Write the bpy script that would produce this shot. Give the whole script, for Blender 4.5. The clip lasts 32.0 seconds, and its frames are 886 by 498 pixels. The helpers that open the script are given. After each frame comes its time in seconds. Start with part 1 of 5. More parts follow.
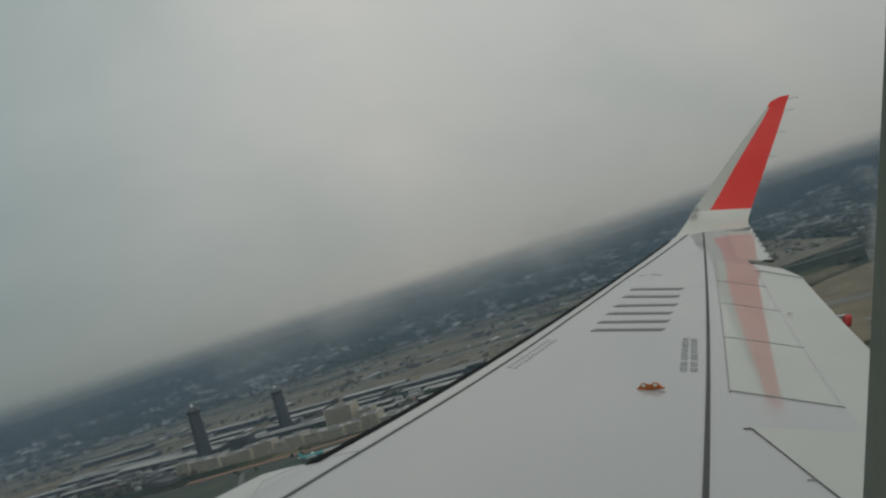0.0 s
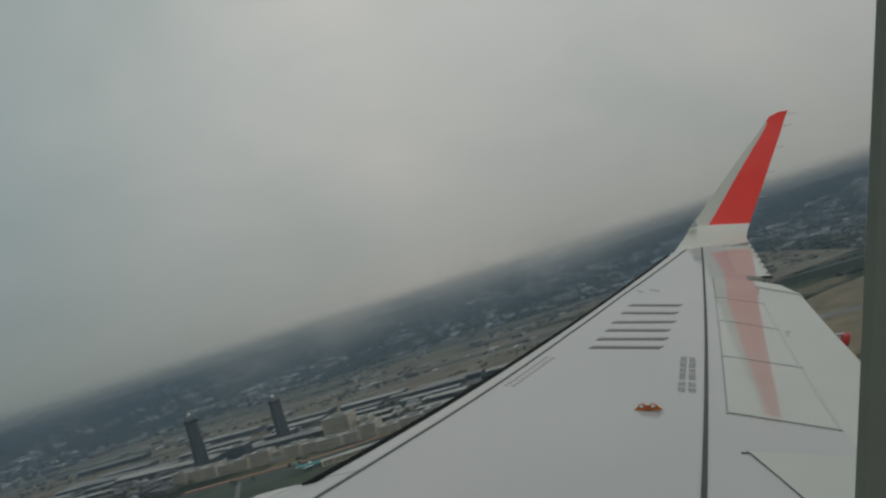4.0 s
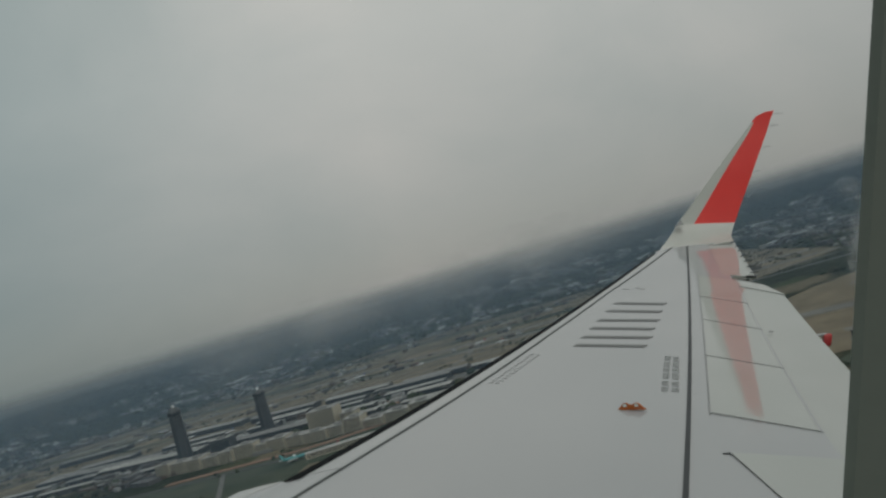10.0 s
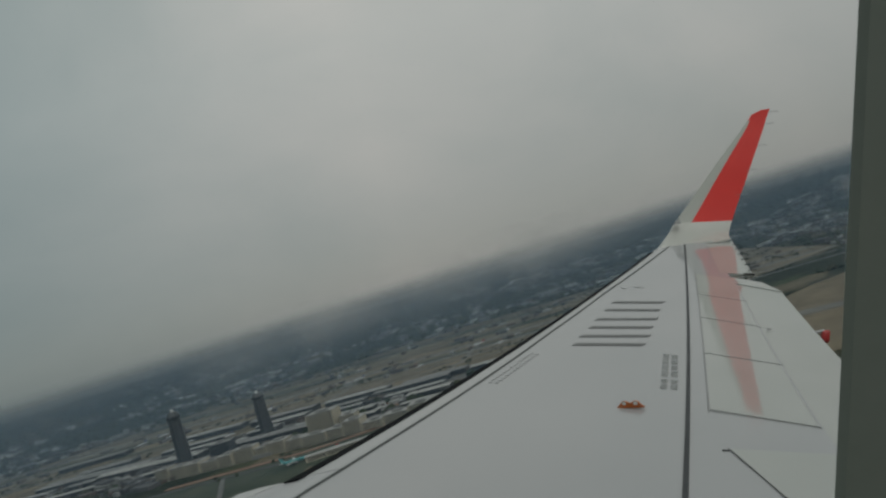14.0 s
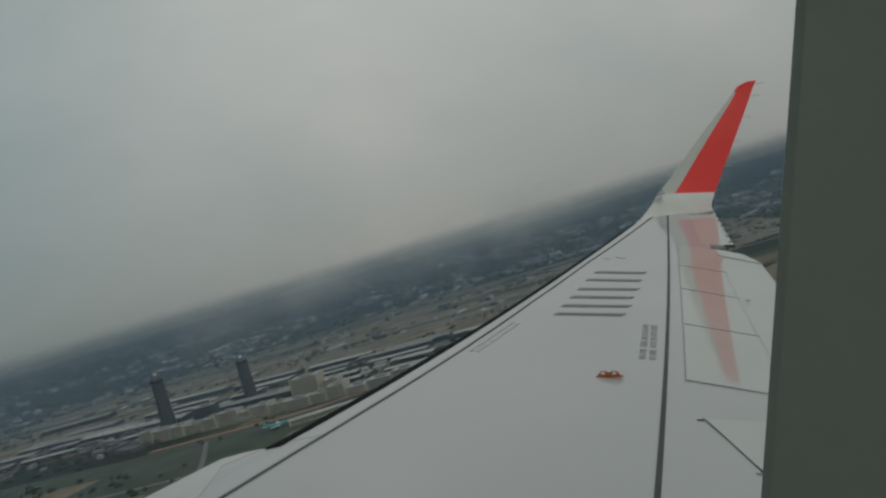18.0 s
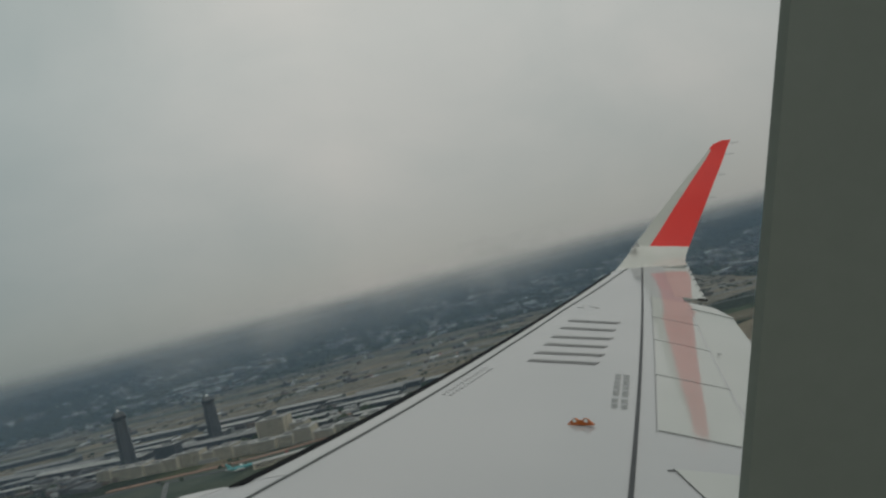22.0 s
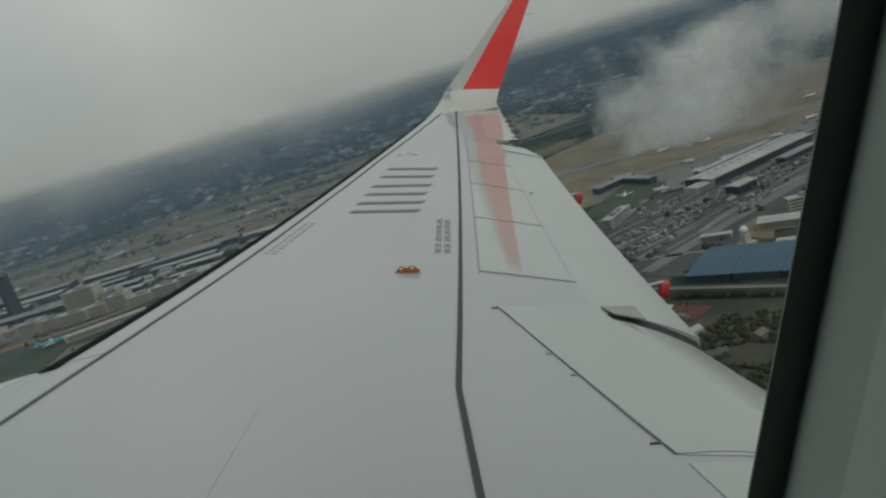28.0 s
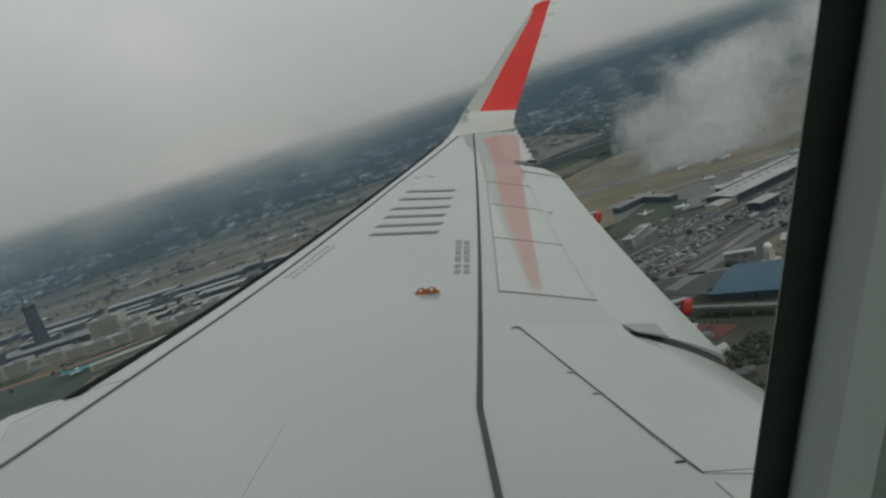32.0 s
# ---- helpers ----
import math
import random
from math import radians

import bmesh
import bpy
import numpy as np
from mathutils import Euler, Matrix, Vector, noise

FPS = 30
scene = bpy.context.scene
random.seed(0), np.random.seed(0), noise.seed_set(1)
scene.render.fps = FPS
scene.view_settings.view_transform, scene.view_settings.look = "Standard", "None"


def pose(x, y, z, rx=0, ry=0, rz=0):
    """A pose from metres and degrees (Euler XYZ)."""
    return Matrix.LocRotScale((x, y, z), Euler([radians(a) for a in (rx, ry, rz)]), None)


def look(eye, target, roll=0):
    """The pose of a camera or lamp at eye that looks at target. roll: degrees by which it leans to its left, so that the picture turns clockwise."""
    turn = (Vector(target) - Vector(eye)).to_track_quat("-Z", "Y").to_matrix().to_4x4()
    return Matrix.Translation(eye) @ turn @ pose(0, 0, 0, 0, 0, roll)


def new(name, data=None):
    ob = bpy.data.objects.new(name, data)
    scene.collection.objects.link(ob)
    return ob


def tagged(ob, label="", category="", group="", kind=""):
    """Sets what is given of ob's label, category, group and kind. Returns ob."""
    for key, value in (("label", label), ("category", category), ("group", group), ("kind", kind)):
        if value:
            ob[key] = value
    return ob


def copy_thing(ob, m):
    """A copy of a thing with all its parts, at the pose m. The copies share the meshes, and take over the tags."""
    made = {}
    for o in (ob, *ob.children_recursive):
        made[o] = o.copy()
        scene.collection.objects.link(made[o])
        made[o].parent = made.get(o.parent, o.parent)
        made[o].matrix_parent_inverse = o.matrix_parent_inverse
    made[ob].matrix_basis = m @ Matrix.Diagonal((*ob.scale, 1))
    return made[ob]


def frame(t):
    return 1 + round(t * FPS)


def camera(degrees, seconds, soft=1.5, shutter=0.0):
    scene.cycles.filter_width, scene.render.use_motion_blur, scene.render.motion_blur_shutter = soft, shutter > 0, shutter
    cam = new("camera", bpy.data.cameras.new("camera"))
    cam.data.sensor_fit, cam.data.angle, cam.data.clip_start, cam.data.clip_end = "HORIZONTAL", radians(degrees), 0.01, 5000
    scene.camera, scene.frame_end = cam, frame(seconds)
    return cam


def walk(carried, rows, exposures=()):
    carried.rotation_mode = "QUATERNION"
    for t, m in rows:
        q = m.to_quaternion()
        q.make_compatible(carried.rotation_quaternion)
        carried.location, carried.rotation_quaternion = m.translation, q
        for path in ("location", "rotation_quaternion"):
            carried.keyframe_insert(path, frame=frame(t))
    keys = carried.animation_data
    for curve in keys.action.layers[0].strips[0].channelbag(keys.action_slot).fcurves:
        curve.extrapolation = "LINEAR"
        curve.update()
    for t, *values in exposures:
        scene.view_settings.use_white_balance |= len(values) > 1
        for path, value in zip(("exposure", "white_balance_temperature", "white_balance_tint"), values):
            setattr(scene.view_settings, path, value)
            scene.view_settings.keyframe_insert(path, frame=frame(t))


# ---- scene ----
# ---- camera ----
# The rows are in the airliner's own axes: x aft, y outboard along the wing, z up from the wing root.
# TILT lays those axes into the world: the airliner climbs nose up and banks to its right.
TILT = Matrix(((0.99134, 0.00289, 0.13128, 0), (-0.01837, 0.99298, 0.11687, 0), (-0.13002, -0.11827, 0.98443, 0), (0, 0, 0, 1)))
cam = camera(61.46, 32.0, soft=2.4)
PATH = [
    (0, (5.7954, 1.4355, 1.2971), (5.5548, 3.4022, 1.5699), -9.15),
    (0.5, (5.7822, 1.4389, 1.3078), (5.5397, 3.4009, 1.6104), -8.67),
    (1, (5.8107, 1.4392, 1.3324), (5.5596, 3.3995, 1.6395), -8.92),
    (1.5, (5.7950, 1.4368, 1.3362), (5.5466, 3.3988, 1.6341), -8.65),
    (2, (5.8099, 1.4271, 1.3555), (5.5578, 3.3882, 1.6567), -8.85),
    (2.5, (5.8162, 1.4263, 1.3795), (5.5509, 3.3832, 1.6959), -8.63),
    (3, (5.8152, 1.4264, 1.3785), (5.5645, 3.3873, 1.6818), -8.58),
    (3.5, (5.8156, 1.4263, 1.3720), (5.5772, 3.3895, 1.6706), -8.77),
    (5.5, (5.8193, 1.4320, 1.3924), (5.5927, 3.3994, 1.6715), -8.94),
    (6, (5.8102, 1.4288, 1.3850), (5.5946, 3.3994, 1.6494), -8.63),
    (6.5, (5.8065, 1.4440, 1.4032), (5.5922, 3.4164, 1.6553), -8.59),
    (7, (5.8189, 1.4390, 1.3982), (5.5991, 3.4094, 1.6616), -8.55),
    (7.5, (5.8080, 1.4441, 1.3987), (5.5953, 3.4149, 1.6644), -8.49),
    (8, (5.8150, 1.4440, 1.3938), (5.6124, 3.4163, 1.6566), -8.58),
    (8.5, (5.8057, 1.4472, 1.3872), (5.6109, 3.4187, 1.6618), -8.47),
    (9, (5.8118, 1.4405, 1.3947), (5.6276, 3.4144, 1.6586), -8.47),
    (9.5, (5.8169, 1.4434, 1.4014), (5.6210, 3.4158, 1.6678), -8.33),
    (10, (5.8261, 1.4411, 1.4026), (5.6249, 3.4116, 1.6798), -8.38),
    (10.5, (5.8198, 1.4379, 1.4011), (5.6172, 3.4072, 1.6856), -8.74),
    (11, (5.8217, 1.4376, 1.3871), (5.6111, 3.4027, 1.6935), -8.83),
    (11.5, (5.8147, 1.4445, 1.3812), (5.6066, 3.4139, 1.6610), -8.52),
    (12, (5.8132, 1.4382, 1.3565), (5.6124, 3.4065, 1.6487), -8.49),
    (12.5, (5.8177, 1.4460, 1.3792), (5.6078, 3.4131, 1.6737), -8.58),
    (13, (5.8294, 1.4439, 1.3915), (5.6166, 3.4114, 1.6804), -9.12),
    (13.5, (5.8046, 1.4435, 1.3745), (5.6110, 3.4154, 1.6469), -8.72),
    (14, (5.8256, 1.4426, 1.3889), (5.6305, 3.4132, 1.6693), -8.94),
    (14.5, (5.8089, 1.4474, 1.3964), (5.6336, 3.4188, 1.6839), -9.28),
    (16.5, (5.8250, 1.4378, 1.4009), (5.6703, 3.4166, 1.6471), -8.64),
    (17, (5.8363, 1.4336, 1.3958), (5.6794, 3.4186, 1.5839), -8.57),
    (17.5, (5.8359, 1.4366, 1.4094), (5.6539, 3.4233, 1.5502), -8.27),
    (18, (5.8439, 1.4387, 1.4055), (5.6747, 3.4227, 1.5928), -8.35),
    (18.5, (5.8447, 1.4439, 1.3982), (5.6700, 3.4265, 1.5953), -8.57),
    (19, (5.8517, 1.4540, 1.3910), (5.6744, 3.4359, 1.5923), -8.55),
    (19.5, (5.8430, 1.4460, 1.4009), (5.6797, 3.4273, 1.6197), -8.67),
    (20, (5.8435, 1.4387, 1.3925), (5.7214, 3.4231, 1.6097), -8.99),
    (20.5, (5.8316, 1.4399, 1.3884), (5.7307, 3.4161, 1.6791), -8.56),
    (21, (5.8383, 1.4359, 1.3786), (5.7461, 3.4056, 1.7130), -7.96),
    (21.5, (5.8300, 1.4401, 1.3702), (5.7652, 3.4072, 1.7256), -6.88),
    (22, (5.8338, 1.4400, 1.3704), (5.7444, 3.4155, 1.6692), -6.31),
    (22.5, (5.8369, 1.4453, 1.3717), (5.7228, 3.4363, 1.5230), -5.87),
    (23, (5.8614, 1.4604, 1.3850), (5.8250, 3.4598, 1.4197), -6.91),
    (23.5, (5.8615, 1.4805, 1.3913), (5.7838, 3.4783, 1.4438), -6.93),
    (24, (5.8281, 1.5674, 1.3792), (5.8438, 3.5672, 1.3545), -6.00),
    (24.5, (5.8280, 1.5632, 1.3728), (5.8927, 3.5599, 1.2773), -6.14),
    (25, (5.8354, 1.5722, 1.3662), (5.8408, 3.5672, 1.2252), -7.12),
    (25.5, (5.8161, 1.5636, 1.3896), (5.9368, 3.5541, 1.2368), -8.10),
    (26, (5.8050, 1.5616, 1.4121), (5.9748, 3.5487, 1.2621), -9.05),
    (26.5, (5.7855, 1.5795, 1.4092), (6.0830, 3.5536, 1.2882), -8.80),
    (28.5, (5.8153, 1.5772, 1.4174), (6.1379, 3.5428, 1.2370), -10.51),
    (29, (5.8217, 1.5833, 1.4090), (6.1076, 3.5556, 1.2402), -10.99),
    (29.5, (5.8201, 1.5772, 1.4078), (6.0744, 3.5555, 1.2604), -11.20),
    (30, (5.8211, 1.5778, 1.4112), (6.0921, 3.5527, 1.2493), -11.35),
    (30.5, (5.8179, 1.5769, 1.4060), (6.1084, 3.5509, 1.2684), -11.25),
    (31, (5.8183, 1.5800, 1.4041), (6.1097, 3.5552, 1.2872), -11.14),
    (31.5, (5.8180, 1.5760, 1.4036), (6.0958, 3.5537, 1.2950), -11.18),
    (32, (5.8155, 1.5780, 1.3985), (6.1054, 3.5543, 1.2964), -11.41),
]
walk(cam, [(t, TILT @ look(eye, target, roll)) for t, eye, target, roll in PATH], [(0, 0.0, 6420, 7), (1, -0.05, 6420, 7), (3, -0.06, 6410, 7), (7, -0.14, 6400, 7), (9, -0.08, 6390, 6.5), (12, -0.06, 6370, 6.5), (14, -0.2, 6360, 6), (17, -0.15, 6300, 5.4), (18, -0.15, 6300, 5.4), (20, 0.06, 6420, 7), (22, 0.04, 6440, 7), (24, 0.0, 6330, 6), (26, 0.05, 6300, 5), (29, 0.08, 6290, 5), (32, 0.13, 6280, 5)])

# ---- sky and light ----
GROUND = -240.0
scene.cycles.transparent_max_bounces = 24
world = bpy.data.worlds.new("overcast_sky")
scene.world = world
world.use_nodes = True
wn, wl = world.node_tree.nodes, world.node_tree.links
wn.clear()
w_out, w_bg = wn.new("ShaderNodeOutputWorld"), wn.new("ShaderNodeBackground")
w_sky = wn.new("ShaderNodeTexSky")
w_sky.sky_type, w_sky.sun_disc = "NISHITA", False
w_sky.sun_elevation, w_sky.sun_rotation = radians(48), radians(150)
w_co, w_map = wn.new("ShaderNodeTexCoord"), wn.new("ShaderNodeMapping")
w_map.inputs["Scale"].default_value = (1.0, 1.0, 1.6)
w_noise = wn.new("ShaderNodeTexNoise")
w_noise.inputs["Scale"].default_value, w_noise.inputs["Detail"].default_value = 2.3, 5
w_noise.inputs["Distortion"].default_value = 0.4
w_ramp = wn.new("ShaderNodeValToRGB")
w_ramp.color_ramp.elements[0].position, w_ramp.color_ramp.elements[0].color = 0.3, (0.425, 0.437, 0.433, 1)
w_ramp.color_ramp.elements[1].position, w_ramp.color_ramp.elements[1].color = 0.68, (0.545, 0.522, 0.51, 1)
w_scale = wn.new("ShaderNodeVectorMath")
w_scale.operation, w_scale.inputs["Scale"].default_value = "SCALE", 0.05
w_mix = wn.new("ShaderNodeMix")
w_mix.data_type, w_mix.inputs["Factor"].default_value = "RGBA", 0.92
wl.new(w_co.outputs["Generated"], w_map.inputs["Vector"])
wl.new(w_map.outputs["Vector"], w_noise.inputs["Vector"])
wl.new(w_noise.outputs["Fac"], w_ramp.inputs["Fac"])
wl.new(w_sky.outputs["Color"], w_scale.inputs[0])
wl.new(w_scale.outputs["Vector"], w_mix.inputs["A"])
w_sep, w_el, w_low = wn.new("ShaderNodeSeparateXYZ"), wn.new("ShaderNodeValToRGB"), wn.new("ShaderNodeMix")
for k, (at, c) in enumerate(((0.0, (0.64, 0.622, 0.622)), (0.06, (0.732, 0.707, 0.702)), (0.16, (0.87, 0.845, 0.834)), (0.32, (1.01, 1.0, 0.995)), (0.6, (1.05, 1.06, 1.06)))):
    el = w_el.color_ramp.elements[k] if k < 2 else w_el.color_ramp.elements.new(at)
    el.position, el.color = at, (*c, 1)
w_low.data_type, w_low.blend_type = "RGBA", "MULTIPLY"
w_low.inputs["Factor"].default_value = 1.0
wl.new(w_co.outputs["Generated"], w_sep.inputs["Vector"])
wl.new(w_sep.outputs["Z"], w_el.inputs["Fac"])
wl.new(w_ramp.outputs["Color"], w_low.inputs["A"])
wl.new(w_el.outputs["Color"], w_low.inputs["B"])
w_side, w_wide = wn.new("ShaderNodeMapRange"), wn.new("ShaderNodeValToRGB")
w_side.inputs["From Min"].default_value, w_side.inputs["From Max"].default_value = -1.0, 1.0
for k, (at, c) in enumerate(((-0.72, (0.50, 0.60, 0.63)), (-0.42, (0.70, 0.75, 0.755)), (-0.12, (0.98, 0.955, 0.935)), (0.12, (1.30, 1.255, 1.23)), (0.38, (0.97, 0.975, 0.965)), (0.7, (0.80, 0.83, 0.83)))):
    side = w_wide.color_ramp.elements[k] if k < 2 else w_wide.color_ramp.elements.new(0.5)
    side.position, side.color = (at + 1) / 2, (*c, 1)
w_tint = wn.new("ShaderNodeMix")
w_tint.data_type, w_tint.blend_type = "RGBA", "MULTIPLY"
w_tint.inputs["Factor"].default_value = 1.0
wl.new(w_sep.outputs["X"], w_side.inputs["Value"])
wl.new(w_side.outputs["Result"], w_wide.inputs["Fac"])
wl.new(w_low.outputs["Result"], w_tint.inputs["A"])
wl.new(w_wide.outputs["Color"], w_tint.inputs["B"])
wl.new(w_tint.outputs["Result"], w_mix.inputs["B"])
wl.new(w_mix.outputs["Result"], w_bg.inputs["Color"])
w_bg.inputs["Strength"].default_value = 1.18
wl.new(w_bg.outputs["Background"], w_out.inputs["Surface"])

sun = new("sun", bpy.data.lights.new("sun", "SUN"))
sun.data.energy, sun.data.angle, sun.data.color = 0.6, radians(40), (1.0, 0.96, 0.92)
sun.matrix_world = look((0, 0, 50), (-25, 30, 0))


# ---- materials ----
def material(name, base, rough=0.6, metal=0.0, second=None, scale=1.0, bump=0.0, fine=12.0, spec=0.5, space="Object", coat=0.0):
    """Painted or natural surface: two colours mixed by broad noise, finer grain on top of it, and relief."""
    m = bpy.data.materials.new(name)
    m.use_nodes = True
    n, l = m.node_tree.nodes, m.node_tree.links
    b = n["Principled BSDF"]
    b.inputs["Roughness"].default_value, b.inputs["Metallic"].default_value = rough, metal
    b.inputs["Specular IOR Level"].default_value = spec
    b.inputs["Coat Weight"].default_value = coat
    b.inputs["Coat Roughness"].default_value = 0.05
    b.inputs["Base Color"].default_value = (*base, 1)
    if second:
        co, broad, grain, ramp, add = (n.new("ShaderNode" + k) for k in ("TexCoord", "TexNoise", "TexNoise", "ValToRGB", "Math"))
        broad.inputs["Scale"].default_value, broad.inputs["Detail"].default_value = scale, 6
        grain.inputs["Scale"].default_value, grain.inputs["Detail"].default_value = scale * fine, 3
        add.operation = "MULTIPLY_ADD"
        add.inputs[1].default_value, add.inputs[2].default_value = 0.45, -0.22
        total = n.new("ShaderNodeMath")
        ramp.color_ramp.elements[0].position, ramp.color_ramp.elements[0].color = 0.3, (*base, 1)
        ramp.color_ramp.elements[1].position, ramp.color_ramp.elements[1].color = 0.72, (*second, 1)
        for t in (broad, grain):
            l.new(co.outputs[space], t.inputs["Vector"])
        l.new(grain.outputs["Fac"], add.inputs[0])
        l.new(broad.outputs["Fac"], total.inputs[0])
        l.new(add.outputs[0], total.inputs[1])
        l.new(total.outputs[0], ramp.inputs["Fac"])
        l.new(ramp.outputs["Color"], b.inputs["Base Color"])
        if bump:
            bm = n.new("ShaderNodeBump")
            bm.inputs["Strength"].default_value, bm.inputs["Distance"].default_value = bump, 0.02 / scale
            l.new(grain.outputs["Fac"], bm.inputs["Height"])
            l.new(bm.outputs["Normal"], b.inputs["Normal"])
    return m


def varied(name, colours, rough=0.8):
    """A material that differs from one loose piece to the next."""
    m = bpy.data.materials.new(name)
    m.use_nodes = True
    n, l = m.node_tree.nodes, m.node_tree.links
    geo, ramp = n.new("ShaderNodeNewGeometry"), n.new("ShaderNodeValToRGB")
    ramp.color_ramp.interpolation = "CONSTANT"
    e = ramp.color_ramp.elements
    while len(e) < len(colours):
        e.new(0.5)
    for k, c in enumerate(colours):
        e[k].position, e[k].color = k / len(colours), (*c, 1)
    l.new(geo.outputs["Random Per Island"], ramp.inputs["Fac"])
    l.new(ramp.outputs["Color"], n["Principled BSDF"].inputs["Base Color"])
    n["Principled BSDF"].inputs["Roughness"].default_value = rough
    return m


PAINT = material("wing_grey_paint", (0.372, 0.376, 0.384), 0.07, second=(0.402, 0.403, 0.409), scale=0.7, fine=40, spec=0.5)
PANEL = material("spoiler_white_paint", (0.40, 0.41, 0.388), 0.05, second=(0.44, 0.445, 0.425), scale=1.1, fine=30, spec=0.5)
SLAT = material("slat_paint", (0.42, 0.42, 0.415), 0.2, second=(0.47, 0.47, 0.465), scale=1.5)
SLATGREY = material("slat_grey_paint", (0.375, 0.378, 0.382), 0.15, second=(0.41, 0.412, 0.415), scale=1.5)
TIPWHITE = material("tip_white_paint", (0.50, 0.50, 0.46), 0.3, second=(0.56, 0.55, 0.52), scale=2)
EDGE = material("tip_leading_edge_grey", (0.43, 0.435, 0.40), 0.35, second=(0.48, 0.48, 0.445), scale=2)
RED = material("red_paint", (0.72, 0.03, 0.024), 0.3, second=(0.78, 0.038, 0.03), scale=2, spec=0.25)
SEAL = material("dark_grey_sealant", (0.05, 0.054, 0.058), 0.6, second=(0.07, 0.074, 0.078), scale=4, spec=0.2)
LINE = material("grey_line_paint", (0.095, 0.106, 0.107), 0.5, second=(0.12, 0.13, 0.131), scale=4, spec=0.3)
COVER = material("worn_cover_grey", (0.27, 0.265, 0.25), 0.5, second=(0.33, 0.325, 0.31), scale=9)
GLINT = material("clear_lamp_lens", (0.30, 0.31, 0.31), 0.06, 0.7, second=(0.42, 0.43, 0.43), scale=9)
BLACK = material("black_erosion_strip", (0.012, 0.013, 0.014), 0.9, spec=0.05)
GAP = material("panel_gap", (0.02, 0.02, 0.02), 0.8)
SEAM = material("panel_seam_grey", (0.18, 0.18, 0.178), 0.6)
LETTER = material("grey_marking_paint", (0.145, 0.145, 0.145), 0.5, spec=0.25)
FAINT = material("worn_marking_paint", (0.25, 0.25, 0.25), 0.4)
STENCIL = material("thin_stencil_paint", (0.36, 0.36, 0.36), 0.4)
PALE = material("faded_stencil_paint", (0.33, 0.33, 0.33), 0.4)
ORANGE = material("orange_lug_paint", (0.48, 0.13, 0.02), 0.4, second=(0.38, 0.09, 0.015), scale=9)
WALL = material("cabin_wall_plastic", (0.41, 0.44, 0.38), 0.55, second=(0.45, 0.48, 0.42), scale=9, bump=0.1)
# Wall plastic darkened for the reveal: its shade is put into the colour.
WALL_SHADED = material("cabin_wall_plastic_shaded", (0.29, 0.315, 0.275), 0.6, second=(0.32, 0.345, 0.305), scale=9, bump=0.1)
GASKET = material("black_rubber_gasket", (0.14, 0.165, 0.15), 0.6, second=(0.16, 0.185, 0.17), scale=20)
CABIN = material("cabin_grey_lining", (0.30, 0.30, 0.29), 0.8, second=(0.34, 0.34, 0.33), scale=3)

ASPHALT = material("asphalt", (0.048, 0.05, 0.05), 0.85, second=(0.08, 0.08, 0.077), scale=0.01, fine=9)
CONCRETE = material("apron_concrete", (0.115, 0.115, 0.11), 0.85, second=(0.18, 0.175, 0.163), scale=0.008, fine=9)
TAXI = material("runway_concrete", (0.14, 0.135, 0.12), 0.85, second=(0.235, 0.22, 0.195), scale=0.012, fine=9)
TANGRASS = material("dry_grass", (0.112, 0.094, 0.062), 0.95, second=(0.235, 0.19, 0.128), scale=0.012, fine=9)
SCRUB = material("brown_scrub", (0.026, 0.031, 0.023), 0.95, second=(0.07, 0.064, 0.048), scale=0.02, fine=14)
BROWN = material("reddish_brown_paving", (0.22, 0.125, 0.085), 0.9, second=(0.28, 0.17, 0.12), scale=0.02)
GREENGRASS = material("green_grass", (0.027, 0.045, 0.029), 0.95, second=(0.075, 0.084, 0.055), scale=0.014, fine=14)
CREAM = material("cream_wall", (0.42, 0.38, 0.295), 0.8, second=(0.49, 0.45, 0.36), scale=0.05)
WHITEROOF = material("pale_roof", (0.32, 0.32, 0.30), 0.7, second=(0.44, 0.43, 0.41), scale=0.03)
GREYROOF = material("grey_roof", (0.22, 0.22, 0.21), 0.8, second=(0.30, 0.29, 0.28), scale=0.03)
BLUEROOF = material("blue_metal_roof", (0.028, 0.075, 0.115), 0.6, second=(0.04, 0.095, 0.14), scale=0.03)
CYAN = material("turquoise_roof", (0.10, 0.33, 0.34), 0.5, second=(0.13, 0.38, 0.38), scale=0.05)
DARKWALL = material("dark_glass_wall", (0.045, 0.05, 0.055), 0.35, second=(0.065, 0.07, 0.075), scale=0.1)
GLASSBAND = material("window_band", (0.04, 0.05, 0.06), 0.2)
REDDIRT = material("red_court", (0.095, 0.036, 0.03), 0.9, second=(0.12, 0.05, 0.04), scale=0.03)
WHITE = material("airliner_white", (0.72, 0.72, 0.70), 0.35)
TAILBLUE = material("airliner_tail_blue", (0.04, 0.10, 0.25), 0.4)
TAILRED = material("airliner_tail_red", (0.45, 0.04, 0.04), 0.4)
CONIFER = varied("tree_crowns", [(0.022, 0.035, 0.018), (0.03, 0.042, 0.02), (0.04, 0.05, 0.025), (0.026, 0.034, 0.02), (0.05, 0.052, 0.03)], 0.95)
TOWN = varied("town_walls", [(0.17, 0.17, 0.16), (0.11, 0.11, 0.115), (0.25, 0.25, 0.24), (0.07, 0.07, 0.075), (0.14, 0.125, 0.11), (0.09, 0.10, 0.11), (0.06, 0.055, 0.055), (0.36, 0.36, 0.35), (0.12, 0.095, 0.08), (0.09, 0.09, 0.095)])
SHEDS = varied("shed_roofs", [(0.42, 0.42, 0.41), (0.24, 0.25, 0.26), (0.56, 0.56, 0.54), (0.16, 0.17, 0.19), (0.3, 0.29, 0.27)])
